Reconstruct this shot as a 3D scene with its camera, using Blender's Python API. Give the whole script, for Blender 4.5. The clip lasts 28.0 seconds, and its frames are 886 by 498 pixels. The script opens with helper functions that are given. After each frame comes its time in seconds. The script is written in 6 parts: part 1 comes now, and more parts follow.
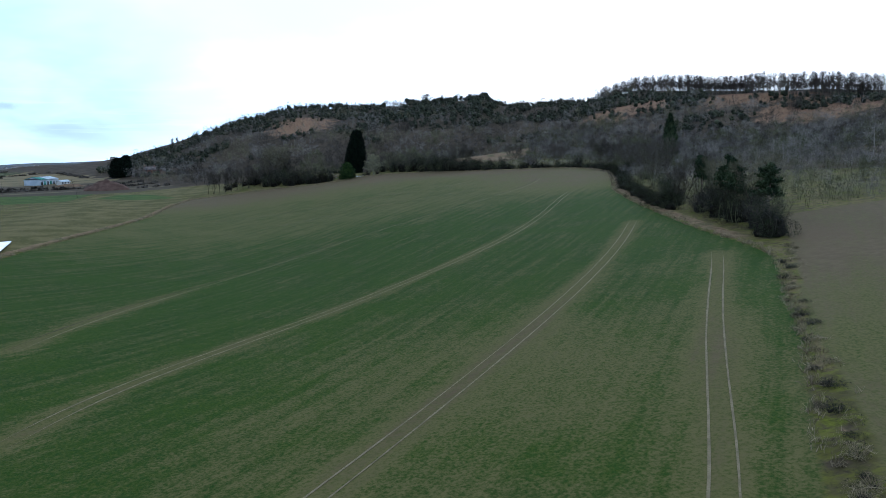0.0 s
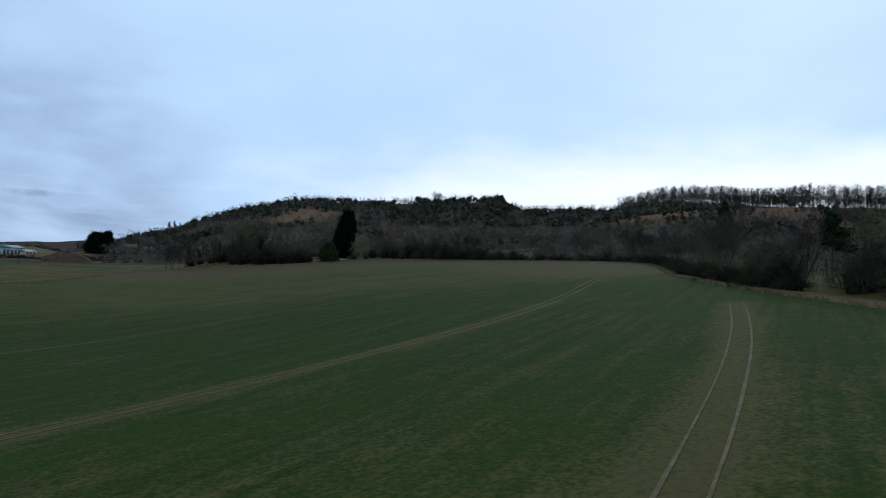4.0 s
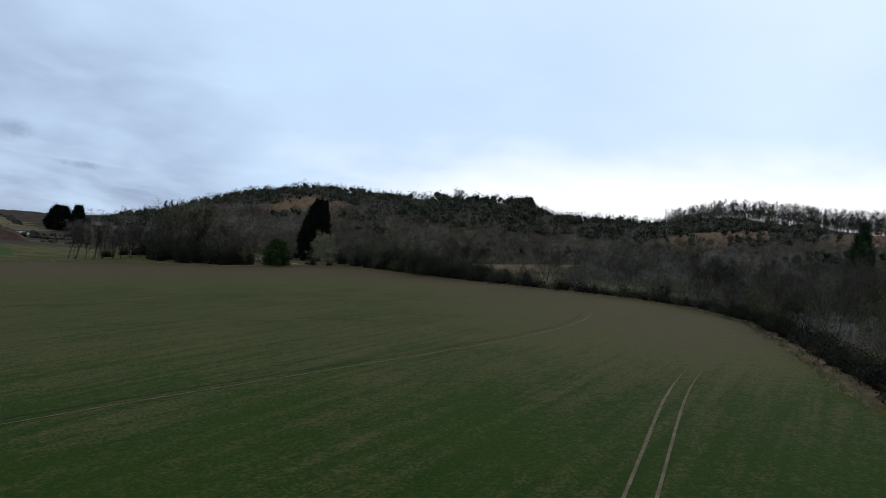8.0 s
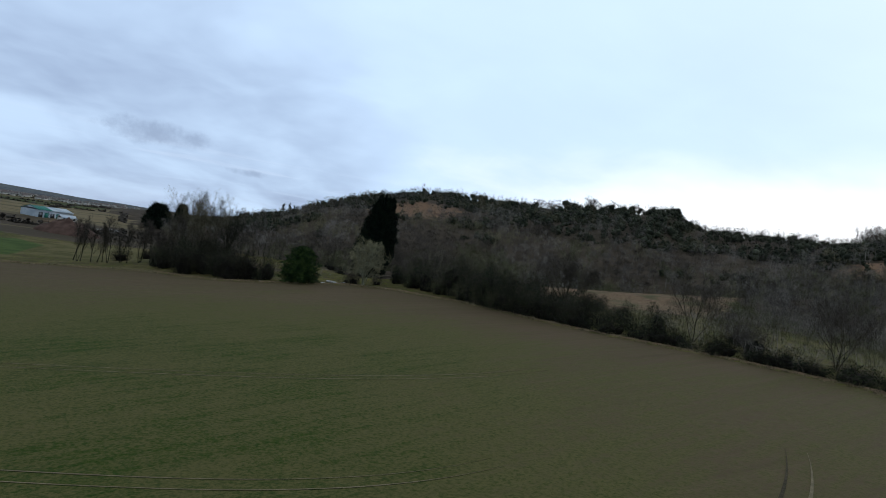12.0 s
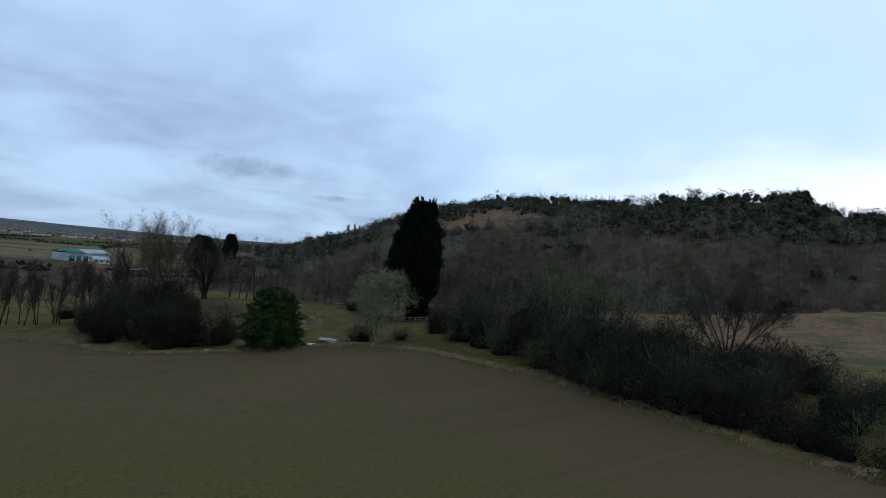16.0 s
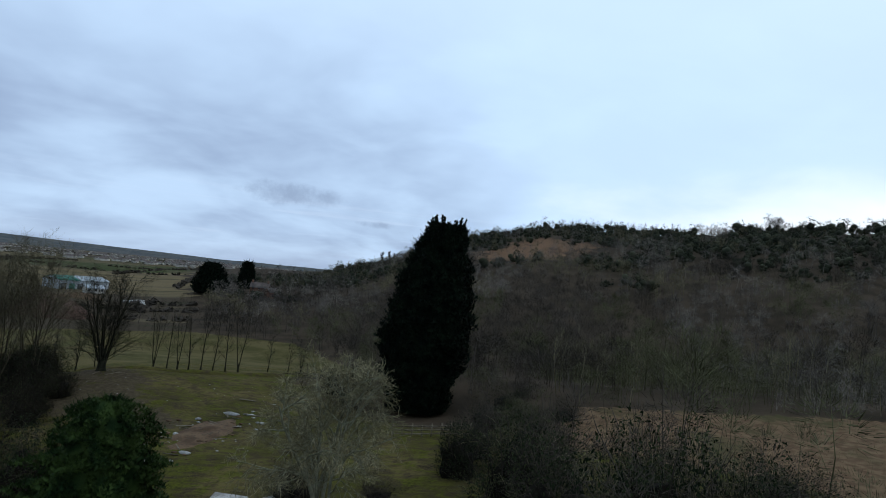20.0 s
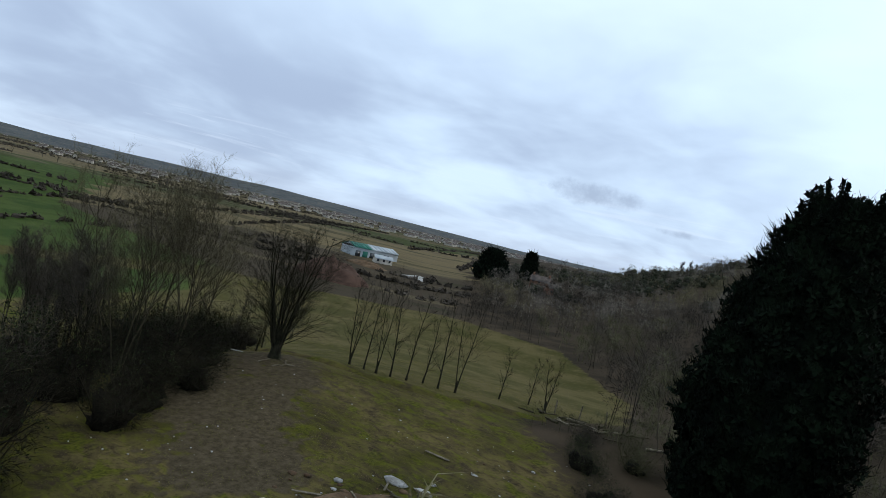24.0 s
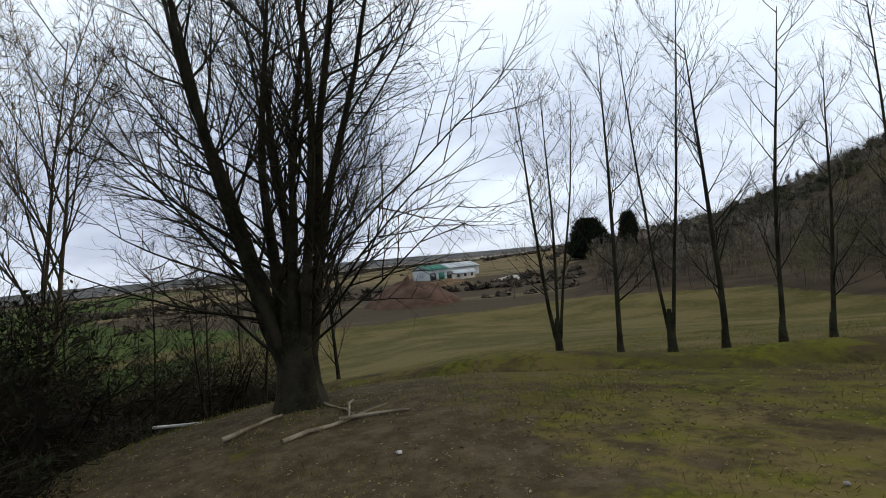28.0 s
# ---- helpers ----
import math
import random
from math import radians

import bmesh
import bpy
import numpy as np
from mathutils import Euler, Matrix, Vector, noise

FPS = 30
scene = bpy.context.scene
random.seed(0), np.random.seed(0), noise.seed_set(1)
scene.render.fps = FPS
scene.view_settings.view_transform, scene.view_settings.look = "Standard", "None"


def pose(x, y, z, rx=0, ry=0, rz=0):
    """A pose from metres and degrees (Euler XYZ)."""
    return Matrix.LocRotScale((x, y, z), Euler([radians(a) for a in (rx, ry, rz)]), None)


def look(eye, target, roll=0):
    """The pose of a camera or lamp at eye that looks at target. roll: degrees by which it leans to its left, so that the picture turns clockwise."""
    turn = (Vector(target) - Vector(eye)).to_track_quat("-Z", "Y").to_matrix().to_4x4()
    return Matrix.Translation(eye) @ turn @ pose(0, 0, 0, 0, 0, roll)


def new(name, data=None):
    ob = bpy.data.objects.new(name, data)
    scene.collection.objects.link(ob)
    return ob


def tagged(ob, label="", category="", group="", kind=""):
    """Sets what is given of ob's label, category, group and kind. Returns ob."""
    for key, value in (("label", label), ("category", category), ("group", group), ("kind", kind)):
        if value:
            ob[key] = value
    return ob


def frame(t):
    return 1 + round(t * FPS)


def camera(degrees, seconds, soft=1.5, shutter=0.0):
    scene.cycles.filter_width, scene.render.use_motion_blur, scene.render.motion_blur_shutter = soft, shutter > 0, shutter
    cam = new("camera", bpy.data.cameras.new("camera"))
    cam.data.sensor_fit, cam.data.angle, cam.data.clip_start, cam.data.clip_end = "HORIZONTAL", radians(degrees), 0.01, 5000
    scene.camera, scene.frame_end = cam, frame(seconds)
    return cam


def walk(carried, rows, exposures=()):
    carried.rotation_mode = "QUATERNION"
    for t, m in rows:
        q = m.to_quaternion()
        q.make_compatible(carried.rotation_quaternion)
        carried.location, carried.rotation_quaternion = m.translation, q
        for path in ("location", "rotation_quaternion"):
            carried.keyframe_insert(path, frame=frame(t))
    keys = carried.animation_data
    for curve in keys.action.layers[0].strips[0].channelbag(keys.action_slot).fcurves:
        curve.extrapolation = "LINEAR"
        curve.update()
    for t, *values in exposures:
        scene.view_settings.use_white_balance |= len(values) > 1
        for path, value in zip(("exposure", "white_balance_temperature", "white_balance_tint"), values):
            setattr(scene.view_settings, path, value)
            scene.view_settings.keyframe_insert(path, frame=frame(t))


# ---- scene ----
cam = camera(68.0, 28.0, soft=0.8)
# seconds, x, y, z, then the turn in degrees
PATH = [
    (0, -90.83, -229.72, 12.39, 81.68, 1.96, -15.66),
    (0.5, -88.23, -222.88, 10.61, 81.81, 0.74, -15.30),
    (1, -85.56, -215.92, 8.77, 82.99, -0.80, -14.51),
    (1.5, -82.75, -208.71, 7.13, 84.69, -1.17, -14.27),
    (2, -79.79, -201.15, 5.31, 86.48, -1.14, -14.28),
    (2.5, -76.63, -193.24, 3.35, 88.46, -1.68, -14.16),
    (3, -73.26, -184.98, 1.37, 89.15, -1.80, -14.22),
    (3.5, -69.69, -176.42, -0.31, 90.33, -1.79, -14.30),
    (4, -65.99, -167.70, -1.84, 91.56, -2.08, -14.42),
    (4.5, -62.23, -158.97, -2.51, 91.87, -1.91, -14.49),
    (6.5, -40.66, -114.15, 5.14, 91.28, -2.60, -14.11),
    (7, -36.39, -103.80, 6.13, 91.62, -4.80, -13.39),
    (7.5, -32.10, -93.39, 6.47, 91.47, -5.40, -12.65),
    (8, -27.82, -83.03, 6.60, 91.27, -6.45, -11.68),
    (8.5, -23.63, -72.81, 6.78, 91.08, -7.04, -9.64),
    (9, -19.56, -62.80, 7.10, 90.94, -7.08, -8.28),
    (9.5, -15.70, -53.02, 7.52, 90.81, -6.57, -7.18),
    (10, -12.02, -43.48, 8.10, 91.12, -6.52, -6.22),
    (10.5, -8.53, -34.16, 8.86, 90.93, -7.15, -5.18),
    (11, -5.30, -25.03, 9.78, 90.80, -7.99, -3.26),
    (11.5, -2.33, -16.06, 10.56, 90.77, -8.56, -1.55),
    (12, 0.35, -7.19, 11.72, 90.71, -8.95, 0.50),
    (12.5, 2.75, 1.63, 13.01, 90.41, -9.61, 2.96),
    (13, 4.94, 10.42, 14.29, 89.87, -9.27, 5.81),
    (13.5, 7.05, 19.17, 15.57, 89.36, -8.79, 7.98),
    (15.5, 3.99, 57.78, 16.00, 90.10, -4.72, 7.87),
    (16, 3.29, 66.86, 15.73, 90.86, -4.63, 7.92),
    (16.5, 2.59, 75.85, 15.45, 92.01, -4.57, 7.97),
    (17, 1.86, 84.58, 15.39, 93.23, -4.52, 8.04),
    (17.5, 1.05, 92.85, 15.76, 93.27, -4.63, 8.08),
    (18, 0.21, 100.61, 16.67, 93.19, -4.80, 8.10),
    (18.5, -0.80, 107.62, 17.72, 93.24, -4.71, 8.14),
    (19, -1.81, 114.04, 18.73, 93.30, -4.64, 8.30),
    (19.5, -2.78, 120.04, 19.62, 93.22, -4.74, 9.15),
    (20, -3.74, 125.76, 20.24, 92.93, -5.72, 11.64),
    (20.5, -4.83, 131.41, 20.60, 92.64, -6.78, 14.89),
    (21, -5.98, 136.84, 20.73, 92.22, -8.36, 17.76),
    (21.5, -7.15, 142.00, 20.72, 91.53, -9.83, 21.35),
    (22, -8.32, 146.92, 20.65, 91.07, -9.60, 24.99),
    (22.5, -9.47, 151.71, 20.60, 90.47, -10.05, 27.69),
    (24.5, -21.74, 170.60, 18.19, 88.40, -12.71, 39.24),
    (25, -26.76, 175.78, 16.18, 88.33, -11.00, 40.78),
    (25.5, -31.78, 180.93, 14.20, 88.35, -8.60, 42.58),
    (26, -36.95, 185.96, 12.37, 88.14, -4.64, 43.20),
    (26.5, -42.46, 190.74, 10.77, 88.26, -0.02, 42.52),
    (27, -48.10, 195.42, 9.11, 88.46, 3.86, 42.47),
    (27.5, -53.64, 200.22, 7.15, 88.75, 4.90, 42.41),
    (28, -59.12, 205.06, 5.06, 91.00, 5.90, 42.46),
]
EXPOSURES = [(0, 0.68, 5450, 10), (1.5, 0.40, 5550, 10), (2, 0.12, 5600, 9), (3, -0.22, 5850, 8), (4.5, -0.3, 5850, 8), (8, -0.2, 6400, 11), (13, -0.03, 6300, 10), (17, -0.18, 5950, 8), (20, -0.1, 6200, 9), (22, 0.04, 6450, 9), (25, 0.27, 6800, 10), (27, 0.34, 7250, 13), (28, 0.38, 7650, 15)]
walk(cam, [(t, pose(*p)) for t, *p in PATH], EXPOSURES)
# ---- camera ends ----
# ---- light ----
SUN_AZ, SUN_EL = 40.0, 24.0
world = bpy.data.worlds.new("overcast_sky")
scene.world = world
world.use_nodes = True


class Nodes:
    """Short hand for wiring shader nodes."""

    def __init__(self, tree):
        self.t = tree

    def n(self, kind, ins=None, operation=None, use_clamp=False, data_type=None, blend_type=None, interpolation_type=None,
          attribute_name=None, voronoi_dimensions=None, sky=None):
        node = self.t.nodes.new(kind)
        if operation:
            node.operation = operation
        if use_clamp:
            node.use_clamp = True
        if data_type:
            node.data_type = data_type
        if blend_type:
            node.blend_type = blend_type
        if interpolation_type:
            node.interpolation_type = interpolation_type
        if attribute_name:
            node.attribute_name = attribute_name
        if voronoi_dimensions:
            node.voronoi_dimensions = voronoi_dimensions
        if sky:
            node.sky_type, node.sun_disc, node.sun_elevation, node.sun_rotation = sky
        for k, v in (ins or {}).items():
            if isinstance(v, bpy.types.NodeSocket):
                self.t.links.new(v, node.inputs[k])
            else:
                node.inputs[k].default_value = v
        return node

    def math(self, op, a, b=0.0, c=0.0, clamp=False):
        return self.n("ShaderNodeMath", {0: a, 1: b, 2: c}, operation=op, use_clamp=clamp).outputs[0]

    def mix(self, fac, a, b, blend="MIX"):
        node = self.n("ShaderNodeMix", {0: fac}, data_type="RGBA", blend_type=blend)
        for k, v in ((6, a), (7, b)):
            if isinstance(v, bpy.types.NodeSocket):
                self.t.links.new(v, node.inputs[k])
            else:
                node.inputs[k].default_value = (*v, 1.0) if len(v) == 3 else v
        return node.outputs[2]

    def noise(self, vec, scale, detail=4.0, rough=0.55, dist=0.0):
        return self.n("ShaderNodeTexNoise", {"Vector": vec, "Scale": scale, "Detail": detail, "Roughness": rough, "Distortion": dist}).outputs[0]

    def ramp(self, val, lo, hi, a=0.0, b=1.0):
        node = self.n("ShaderNodeMapRange", {0: val, 1: lo, 2: hi, 3: a, 4: b}, interpolation_type="SMOOTHSTEP")
        return node.outputs[0]

    def attr(self, name):
        return self.n("ShaderNodeAttribute", attribute_name=name).outputs["Fac"]


def build_sky():
    w = Nodes(world.node_tree)
    w.t.nodes.clear()
    way = w.n("ShaderNodeTexCoord").outputs["Generated"]
    sep = w.n("ShaderNodeSeparateXYZ", {0: way})
    x, y, z = sep.outputs
    up = w.math("MAXIMUM", z, 0.0)
    flat = w.math("ADD", up, 0.22)
    plane = w.n("ShaderNodeCombineXYZ", {0: w.math("DIVIDE", x, flat), 1: w.math("DIVIDE", y, flat), 2: 0.0}).outputs[0]
    big = w.noise(plane, 0.55, 5.0, 0.52, 0.4)
    small = w.noise(plane, 2.1, 4.0, 0.5, 0.3)
    heap = w.math("ADD", w.math("MULTIPLY", big, 0.7), w.math("MULTIPLY", small, 0.3))
    thick = w.ramp(heap, 0.36, 0.60)
    # a heavy bank of cloud in the north-west, thinner cloud over the rest
    level = w.n("ShaderNodeVectorMath", {0: w.n("ShaderNodeCombineXYZ", {0: x, 1: y, 2: 0.0}).outputs[0]}, operation="NORMALIZE").outputs[0]
    facing = w.n("ShaderNodeVectorMath", {0: level, 1: (math.sin(radians(-43)), math.cos(radians(-43)), 0.0)}, operation="DOT_PRODUCT").outputs["Value"]
    facing = w.math("ADD", facing, w.math("MULTIPLY", w.math("SUBTRACT", big, 0.5), 0.35))
    bank_ = w.math("MULTIPLY", w.math("MULTIPLY", w.ramp(facing, 0.76, 0.93), w.ramp(z, 0.14, 0.34, 1.0, 0.62)), w.ramp(w.math("ADD", z, w.math("MULTIPLY", w.math("SUBTRACT", big, 0.5), 0.5)), 0.52, 0.20))
    dark = w.math("ADD", w.math("MULTIPLY", bank_, w.math("ADD", w.math("MULTIPLY", thick, 0.44), 0.26)), w.math("MULTIPLY", thick, 0.14), clamp=True)
    body = w.mix(dark, (0.73, 0.94, 1.19), (0.29, 0.375, 0.56))
    body = w.mix(w.ramp(z, 0.25, 0.7, 0.0, 0.6), body, (0.95, 1.1, 1.25))
    # thin bright streaks low in the north-west
    thin = w.n("ShaderNodeCombineXYZ", {0: w.math("MULTIPLY", x, 4.0), 1: w.math("MULTIPLY", y, 4.0), 2: w.math("MULTIPLY", z, 85.0)}).outputs[0]
    streak = w.math("MULTIPLY", w.ramp(w.noise(thin, 1.0, 4.0, 0.6, 0.5), 0.53, 0.68), w.math("MULTIPLY", w.ramp(z, 0.015, 0.04), w.ramp(z, 0.13, 0.07)))
    body = w.mix(w.math("MULTIPLY", w.math("MULTIPLY", streak, w.ramp(facing, 0.5, 0.8)), 0.28), body, (0.72, 0.85, 1.05))
    body = w.mix(w.ramp(z, 0.0, 0.06, 0.25, 0.0), body, (0.62, 0.72, 0.86))
    a, e = radians(36.0), radians(5.5)
    glow_way = (math.sin(a) * math.cos(e), math.cos(a) * math.cos(e), math.sin(e))
    squash = w.n("ShaderNodeCombineXYZ", {0: x, 1: y, 2: w.math("MULTIPLY", w.math("SUBTRACT", z, glow_way[2]), 6.0)}).outputs[0]
    gap = w.n("ShaderNodeVectorMath", {0: squash, 1: (glow_way[0], glow_way[1], 0.0)}, operation="DISTANCE").outputs["Value"]
    gap = w.math("ADD", gap, w.math("MULTIPLY", w.math("SUBTRACT", small, 0.5), 0.45))
    glow = w.ramp(gap, 0.22, 0.74, 1.0, 0.0)
    body = w.mix(glow, body, (1.2, 1.23, 1.27))
    # two small dark clouds low in the north-west
    for az, el, wide, tall_ in ((-25.5, 6.2, 0.06, 0.015), (-18.0, 4.4, 0.022, 0.005)):
        c = (math.sin(radians(az)) * math.cos(radians(el)), math.cos(radians(az)) * math.cos(radians(el)), math.sin(radians(el)))
        off = w.n("ShaderNodeVectorMath", {0: way, 1: c}, operation="SUBTRACT").outputs[0]
        part_ = w.n("ShaderNodeSeparateXYZ", {0: off}).outputs
        side = w.math("SUBTRACT", w.math("MULTIPLY", part_[0], math.cos(radians(az))), w.math("MULTIPLY", part_[1], math.sin(radians(az))))
        q = w.math("ADD", w.math("POWER", w.math("ABSOLUTE", w.math("DIVIDE", side, wide)), 2.0), w.math("POWER", w.math("ABSOLUTE", w.math("DIVIDE", part_[2], tall_)), 2.0))
        q = w.math("ADD", q, w.math("MULTIPLY", w.math("SUBTRACT", w.noise(way, 26.0, 6.0, 0.65), 0.5), 4.5))
        front = w.ramp(w.n("ShaderNodeVectorMath", {0: way, 1: c}, operation="DOT_PRODUCT").outputs["Value"], 0.5, 0.6)
        body = w.mix(w.math("MULTIPLY", w.ramp(q, -0.4, 1.9, 0.62, 0.0), front), body, (0.25, 0.32, 0.47))
    nishita = w.n("ShaderNodeTexSky", sky=("NISHITA", False, radians(SUN_EL), radians(SUN_AZ))).outputs[0]
    clear = w.n("ShaderNodeBackground", {0: nishita, 1: 0.05}).outputs[0]
    cloud = w.n("ShaderNodeBackground", {0: body, 1: 1.08}).outputs[0]
    both = w.n("ShaderNodeMixShader", {0: 0.9, 1: clear, 2: cloud}).outputs[0]
    w.n("ShaderNodeOutputWorld", {0: both})


build_sky()
sun_data = bpy.data.lights.new("sun", "SUN")
sun_data.energy, sun_data.angle, sun_data.color = 0.7, radians(14), (1.0, 0.96, 0.9)
sun_lamp = new("sun", sun_data)
sun_lamp.matrix_world = look(
    (300 * math.sin(radians(SUN_AZ)), 300 * math.cos(radians(SUN_AZ)), 300 * math.tan(radians(SUN_EL))), (0, 0, 0)
)


# ---- materials ----
def material(name, cols, scale=1.0, rough=0.9, bump=0.3, bump_scale=None, metal=0.0, spread=0.0, detail=6.0, shine=0.05):
    """A surface of two or three tones mixed by noise at two sizes. spread: how far loose pieces differ from each other."""
    m = bpy.data.materials.new(name)
    m.use_nodes = True
    w = Nodes(m.node_tree)
    w.t.nodes.clear()
    pos = w.n("ShaderNodeNewGeometry").outputs["Position"]
    one = w.noise(pos, scale, detail)
    two = w.noise(pos, scale * 7.3, 4.0)
    col = w.mix(w.ramp(one, 0.36, 0.64), cols[0], cols[1])
    if len(cols) > 2:
        col = w.mix(w.ramp(two, 0.48, 0.72), col, cols[2])
    if spread:
        isle = w.n("ShaderNodeNewGeometry").outputs["Random Per Island"]
        lift = w.math("ADD", w.math("MULTIPLY", isle, 2 * spread), 1.0 - spread)
        col = w.n("ShaderNodeVectorMath", {0: col, "Scale": lift}, operation="SCALE").outputs[0]
    b = w.n("ShaderNodeBsdfPrincipled", {"Base Color": col, "Roughness": rough, "Metallic": metal, "Specular IOR Level": shine})
    if bump:
        h = w.noise(pos, bump_scale or scale * 5, 5.0)
        w.t.links.new(w.n("ShaderNodeBump", {"Strength": bump, "Distance": 0.1, "Height": h}).outputs[0], b.inputs["Normal"])
    w.n("ShaderNodeOutputMaterial", {0: b.outputs[0]})
    return m


M = {
    "bark": material("grey_brown_bark", [(0.034, 0.027, 0.019), (0.068, 0.055, 0.038), (0.05, 0.055, 0.024)], 1.2, 0.95, 0.6),
    "bark_dark": material("dark_wet_bark", [(0.011, 0.010, 0.007), (0.030, 0.026, 0.018), (0.021, 0.027, 0.011)], 1.5, 0.95, 0.6),
    "bark_pale": material("pale_lichened_bark", [(0.09, 0.085, 0.058), (0.19, 0.18, 0.125), (0.13, 0.14, 0.075)], 2.0, 0.95, 0.5),
    "pine_bark": material("orange_grey_pine_bark", [(0.10, 0.075, 0.055), (0.2, 0.15, 0.11)], 1.5, 0.95, 0.6),
    "twig": material("brown_twigs", [(0.022, 0.0185, 0.0145), (0.060, 0.050, 0.040)], 0.03, 0.95, 0.0, spread=0.35),
    "twig_grey": material("grey_brown_far_twigs", [(0.072, 0.063, 0.055), (0.160, 0.141, 0.120)], 0.03, 0.95, 0.0, spread=0.4),
    "twig_olive": material("olive_twigs", [(0.034, 0.035, 0.016), (0.088, 0.086, 0.044)], 0.2, 0.95, 0.0, spread=0.4),
    "twig_dark": material("dark_bramble_twigs", [(0.008, 0.007, 0.005), (0.024, 0.020, 0.0125)], 0.3, 0.95, 0.0, spread=0.45),
    "twig_pale": material("pale_lichen_twigs", [(0.10, 0.088, 0.046), (0.20, 0.177, 0.105)], 0.4, 0.95, 0.0, spread=0.35),
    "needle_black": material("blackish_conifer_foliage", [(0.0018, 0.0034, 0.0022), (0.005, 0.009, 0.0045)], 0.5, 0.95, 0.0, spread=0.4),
    "needle": material("dark_pine_needles", [(0.012, 0.020, 0.010), (0.034, 0.044, 0.019)], 0.4, 0.95, 0.0, spread=0.4),
    "laurel": material("glossy_evergreen_leaves", [(0.006, 0.015, 0.004), (0.027, 0.044, 0.010)], 0.6, 0.7, 0.0, spread=0.45),
    "ivy": material("dark_ivy_leaves", [(0.009, 0.013, 0.006), (0.030, 0.036, 0.015)], 0.15, 0.9, 0.0, spread=0.45),
    "straw": material("dry_straw_grass", [(0.09, 0.07, 0.038), (0.16, 0.13, 0.075), (0.075, 0.075, 0.03)], 0.6, 0.95, 0.4, spread=0.3),
    "grass": material("rough_green_grass", [(0.060, 0.066, 0.013), (0.125, 0.112, 0.028)], 0.8, 0.95, 0.3, spread=0.4),
    "tramline": material("pale_trodden_soil", [(0.085, 0.067, 0.038), (0.13, 0.102, 0.060), (0.072, 0.066, 0.028)], 0.7, 0.95, 0.6, 4.0),
    "tramline_dark": material("dark_wet_soil_of_a_rut", [(0.022, 0.017, 0.009), (0.045, 0.034, 0.02), (0.03, 0.032, 0.012)], 0.7, 0.95, 0.6, 4.0),
    "twig_ash": material("pale_grey_brown_twigs", [(0.062, 0.054, 0.030), (0.13, 0.113, 0.068)], 0.2, 0.95, 0.0, spread=0.4),
    "clod": material("crumbled_brown_soil", [(0.05, 0.038, 0.023), (0.105, 0.08, 0.052)], 1.5, 0.95, 0.5, spread=0.4),
    "soil_red": material("red_brown_soil", [(0.045, 0.027, 0.020), (0.072, 0.043, 0.032)], 0.25, 0.95, 0.7),
    "soil_orange": material("orange_clay_and_brick_dust", [(0.07, 0.043, 0.026), (0.125, 0.08, 0.048), (0.05, 0.042, 0.028)], 0.5, 0.95, 0.7),
    "stone": material("pale_concrete_rubble", [(0.2, 0.19, 0.175), (0.36, 0.35, 0.33), (0.14, 0.13, 0.115)], 0.9, 0.9, 0.4),
    "plank": material("weathered_grey_timber", [(0.085, 0.07, 0.05), (0.15, 0.128, 0.095)], 2.0, 0.9, 0.4),
    "stick": material("peeled_dead_branches", [(0.10, 0.082, 0.058), (0.19, 0.165, 0.125)], 2.0, 0.9, 0.4),
    "white_board": material("white_painted_board", [(0.34, 0.34, 0.33), (0.5, 0.49, 0.47)], 1.0, 0.7, 0.1),
    "brick": material("weathered_red_brick", [(0.085, 0.045, 0.03), (0.14, 0.078, 0.055)], 0.8, 0.9, 0.3),
    "render_wall": material("pale_rendered_wall", [(0.26, 0.24, 0.21), (0.42, 0.39, 0.34)], 0.3, 0.9, 0.1),
    "slate": material("grey_brown_roof_tiles", [(0.06, 0.05, 0.045), (0.105, 0.085, 0.075)], 0.4, 0.85, 0.2),
    "green_metal": material("dull_green_sheet_metal", [(0.018, 0.09, 0.07), (0.03, 0.13, 0.10)], 0.1, 0.6, 0.1),
    "grey_metal": material("pale_grey_sheet_metal", [(0.24, 0.27, 0.29), (0.36, 0.385, 0.4)], 0.1, 0.6, 0.1),
    "window_dark": material("dark_window_glass", [(0.02, 0.022, 0.025), (0.04, 0.045, 0.05)], 0.5, 0.25, 0.0, shine=0.5),
    "litter": material("fallen_leaves", [(0.07, 0.05, 0.028), (0.13, 0.095, 0.052), (0.19, 0.15, 0.09)], 3.0, 0.9, 0.0, spread=0.35),
    "ever_dark": material("dull_evergreen_foliage", [(0.014, 0.016, 0.010), (0.038, 0.040, 0.024)], 0.15, 0.9, 0.0, spread=0.45),
    # near-black colour stands in for the shade inside shrubs
    "inner": material("painted_inner_shade", [(0.004, 0.0036, 0.0026), (0.011, 0.0095, 0.006)], 1.5, 0.95, 0.5, 6.0),
    "scrub_straw": material("straw_coloured_dead_stems", [(0.10, 0.075, 0.045), (0.19, 0.15, 0.09)], 0.5, 0.95, 0.0, spread=0.4),
    "far_hill": material("far_wooded_hills", [(0.035, 0.042, 0.048), (0.062, 0.067, 0.066), (0.12, 0.105, 0.08)], 0.012, 0.95, 0.0),
    "sheet_white": material("white_plastic_sheet", [(0.6, 0.62, 0.66), (0.78, 0.8, 0.83)], 0.1, 0.6, 0.3),
}


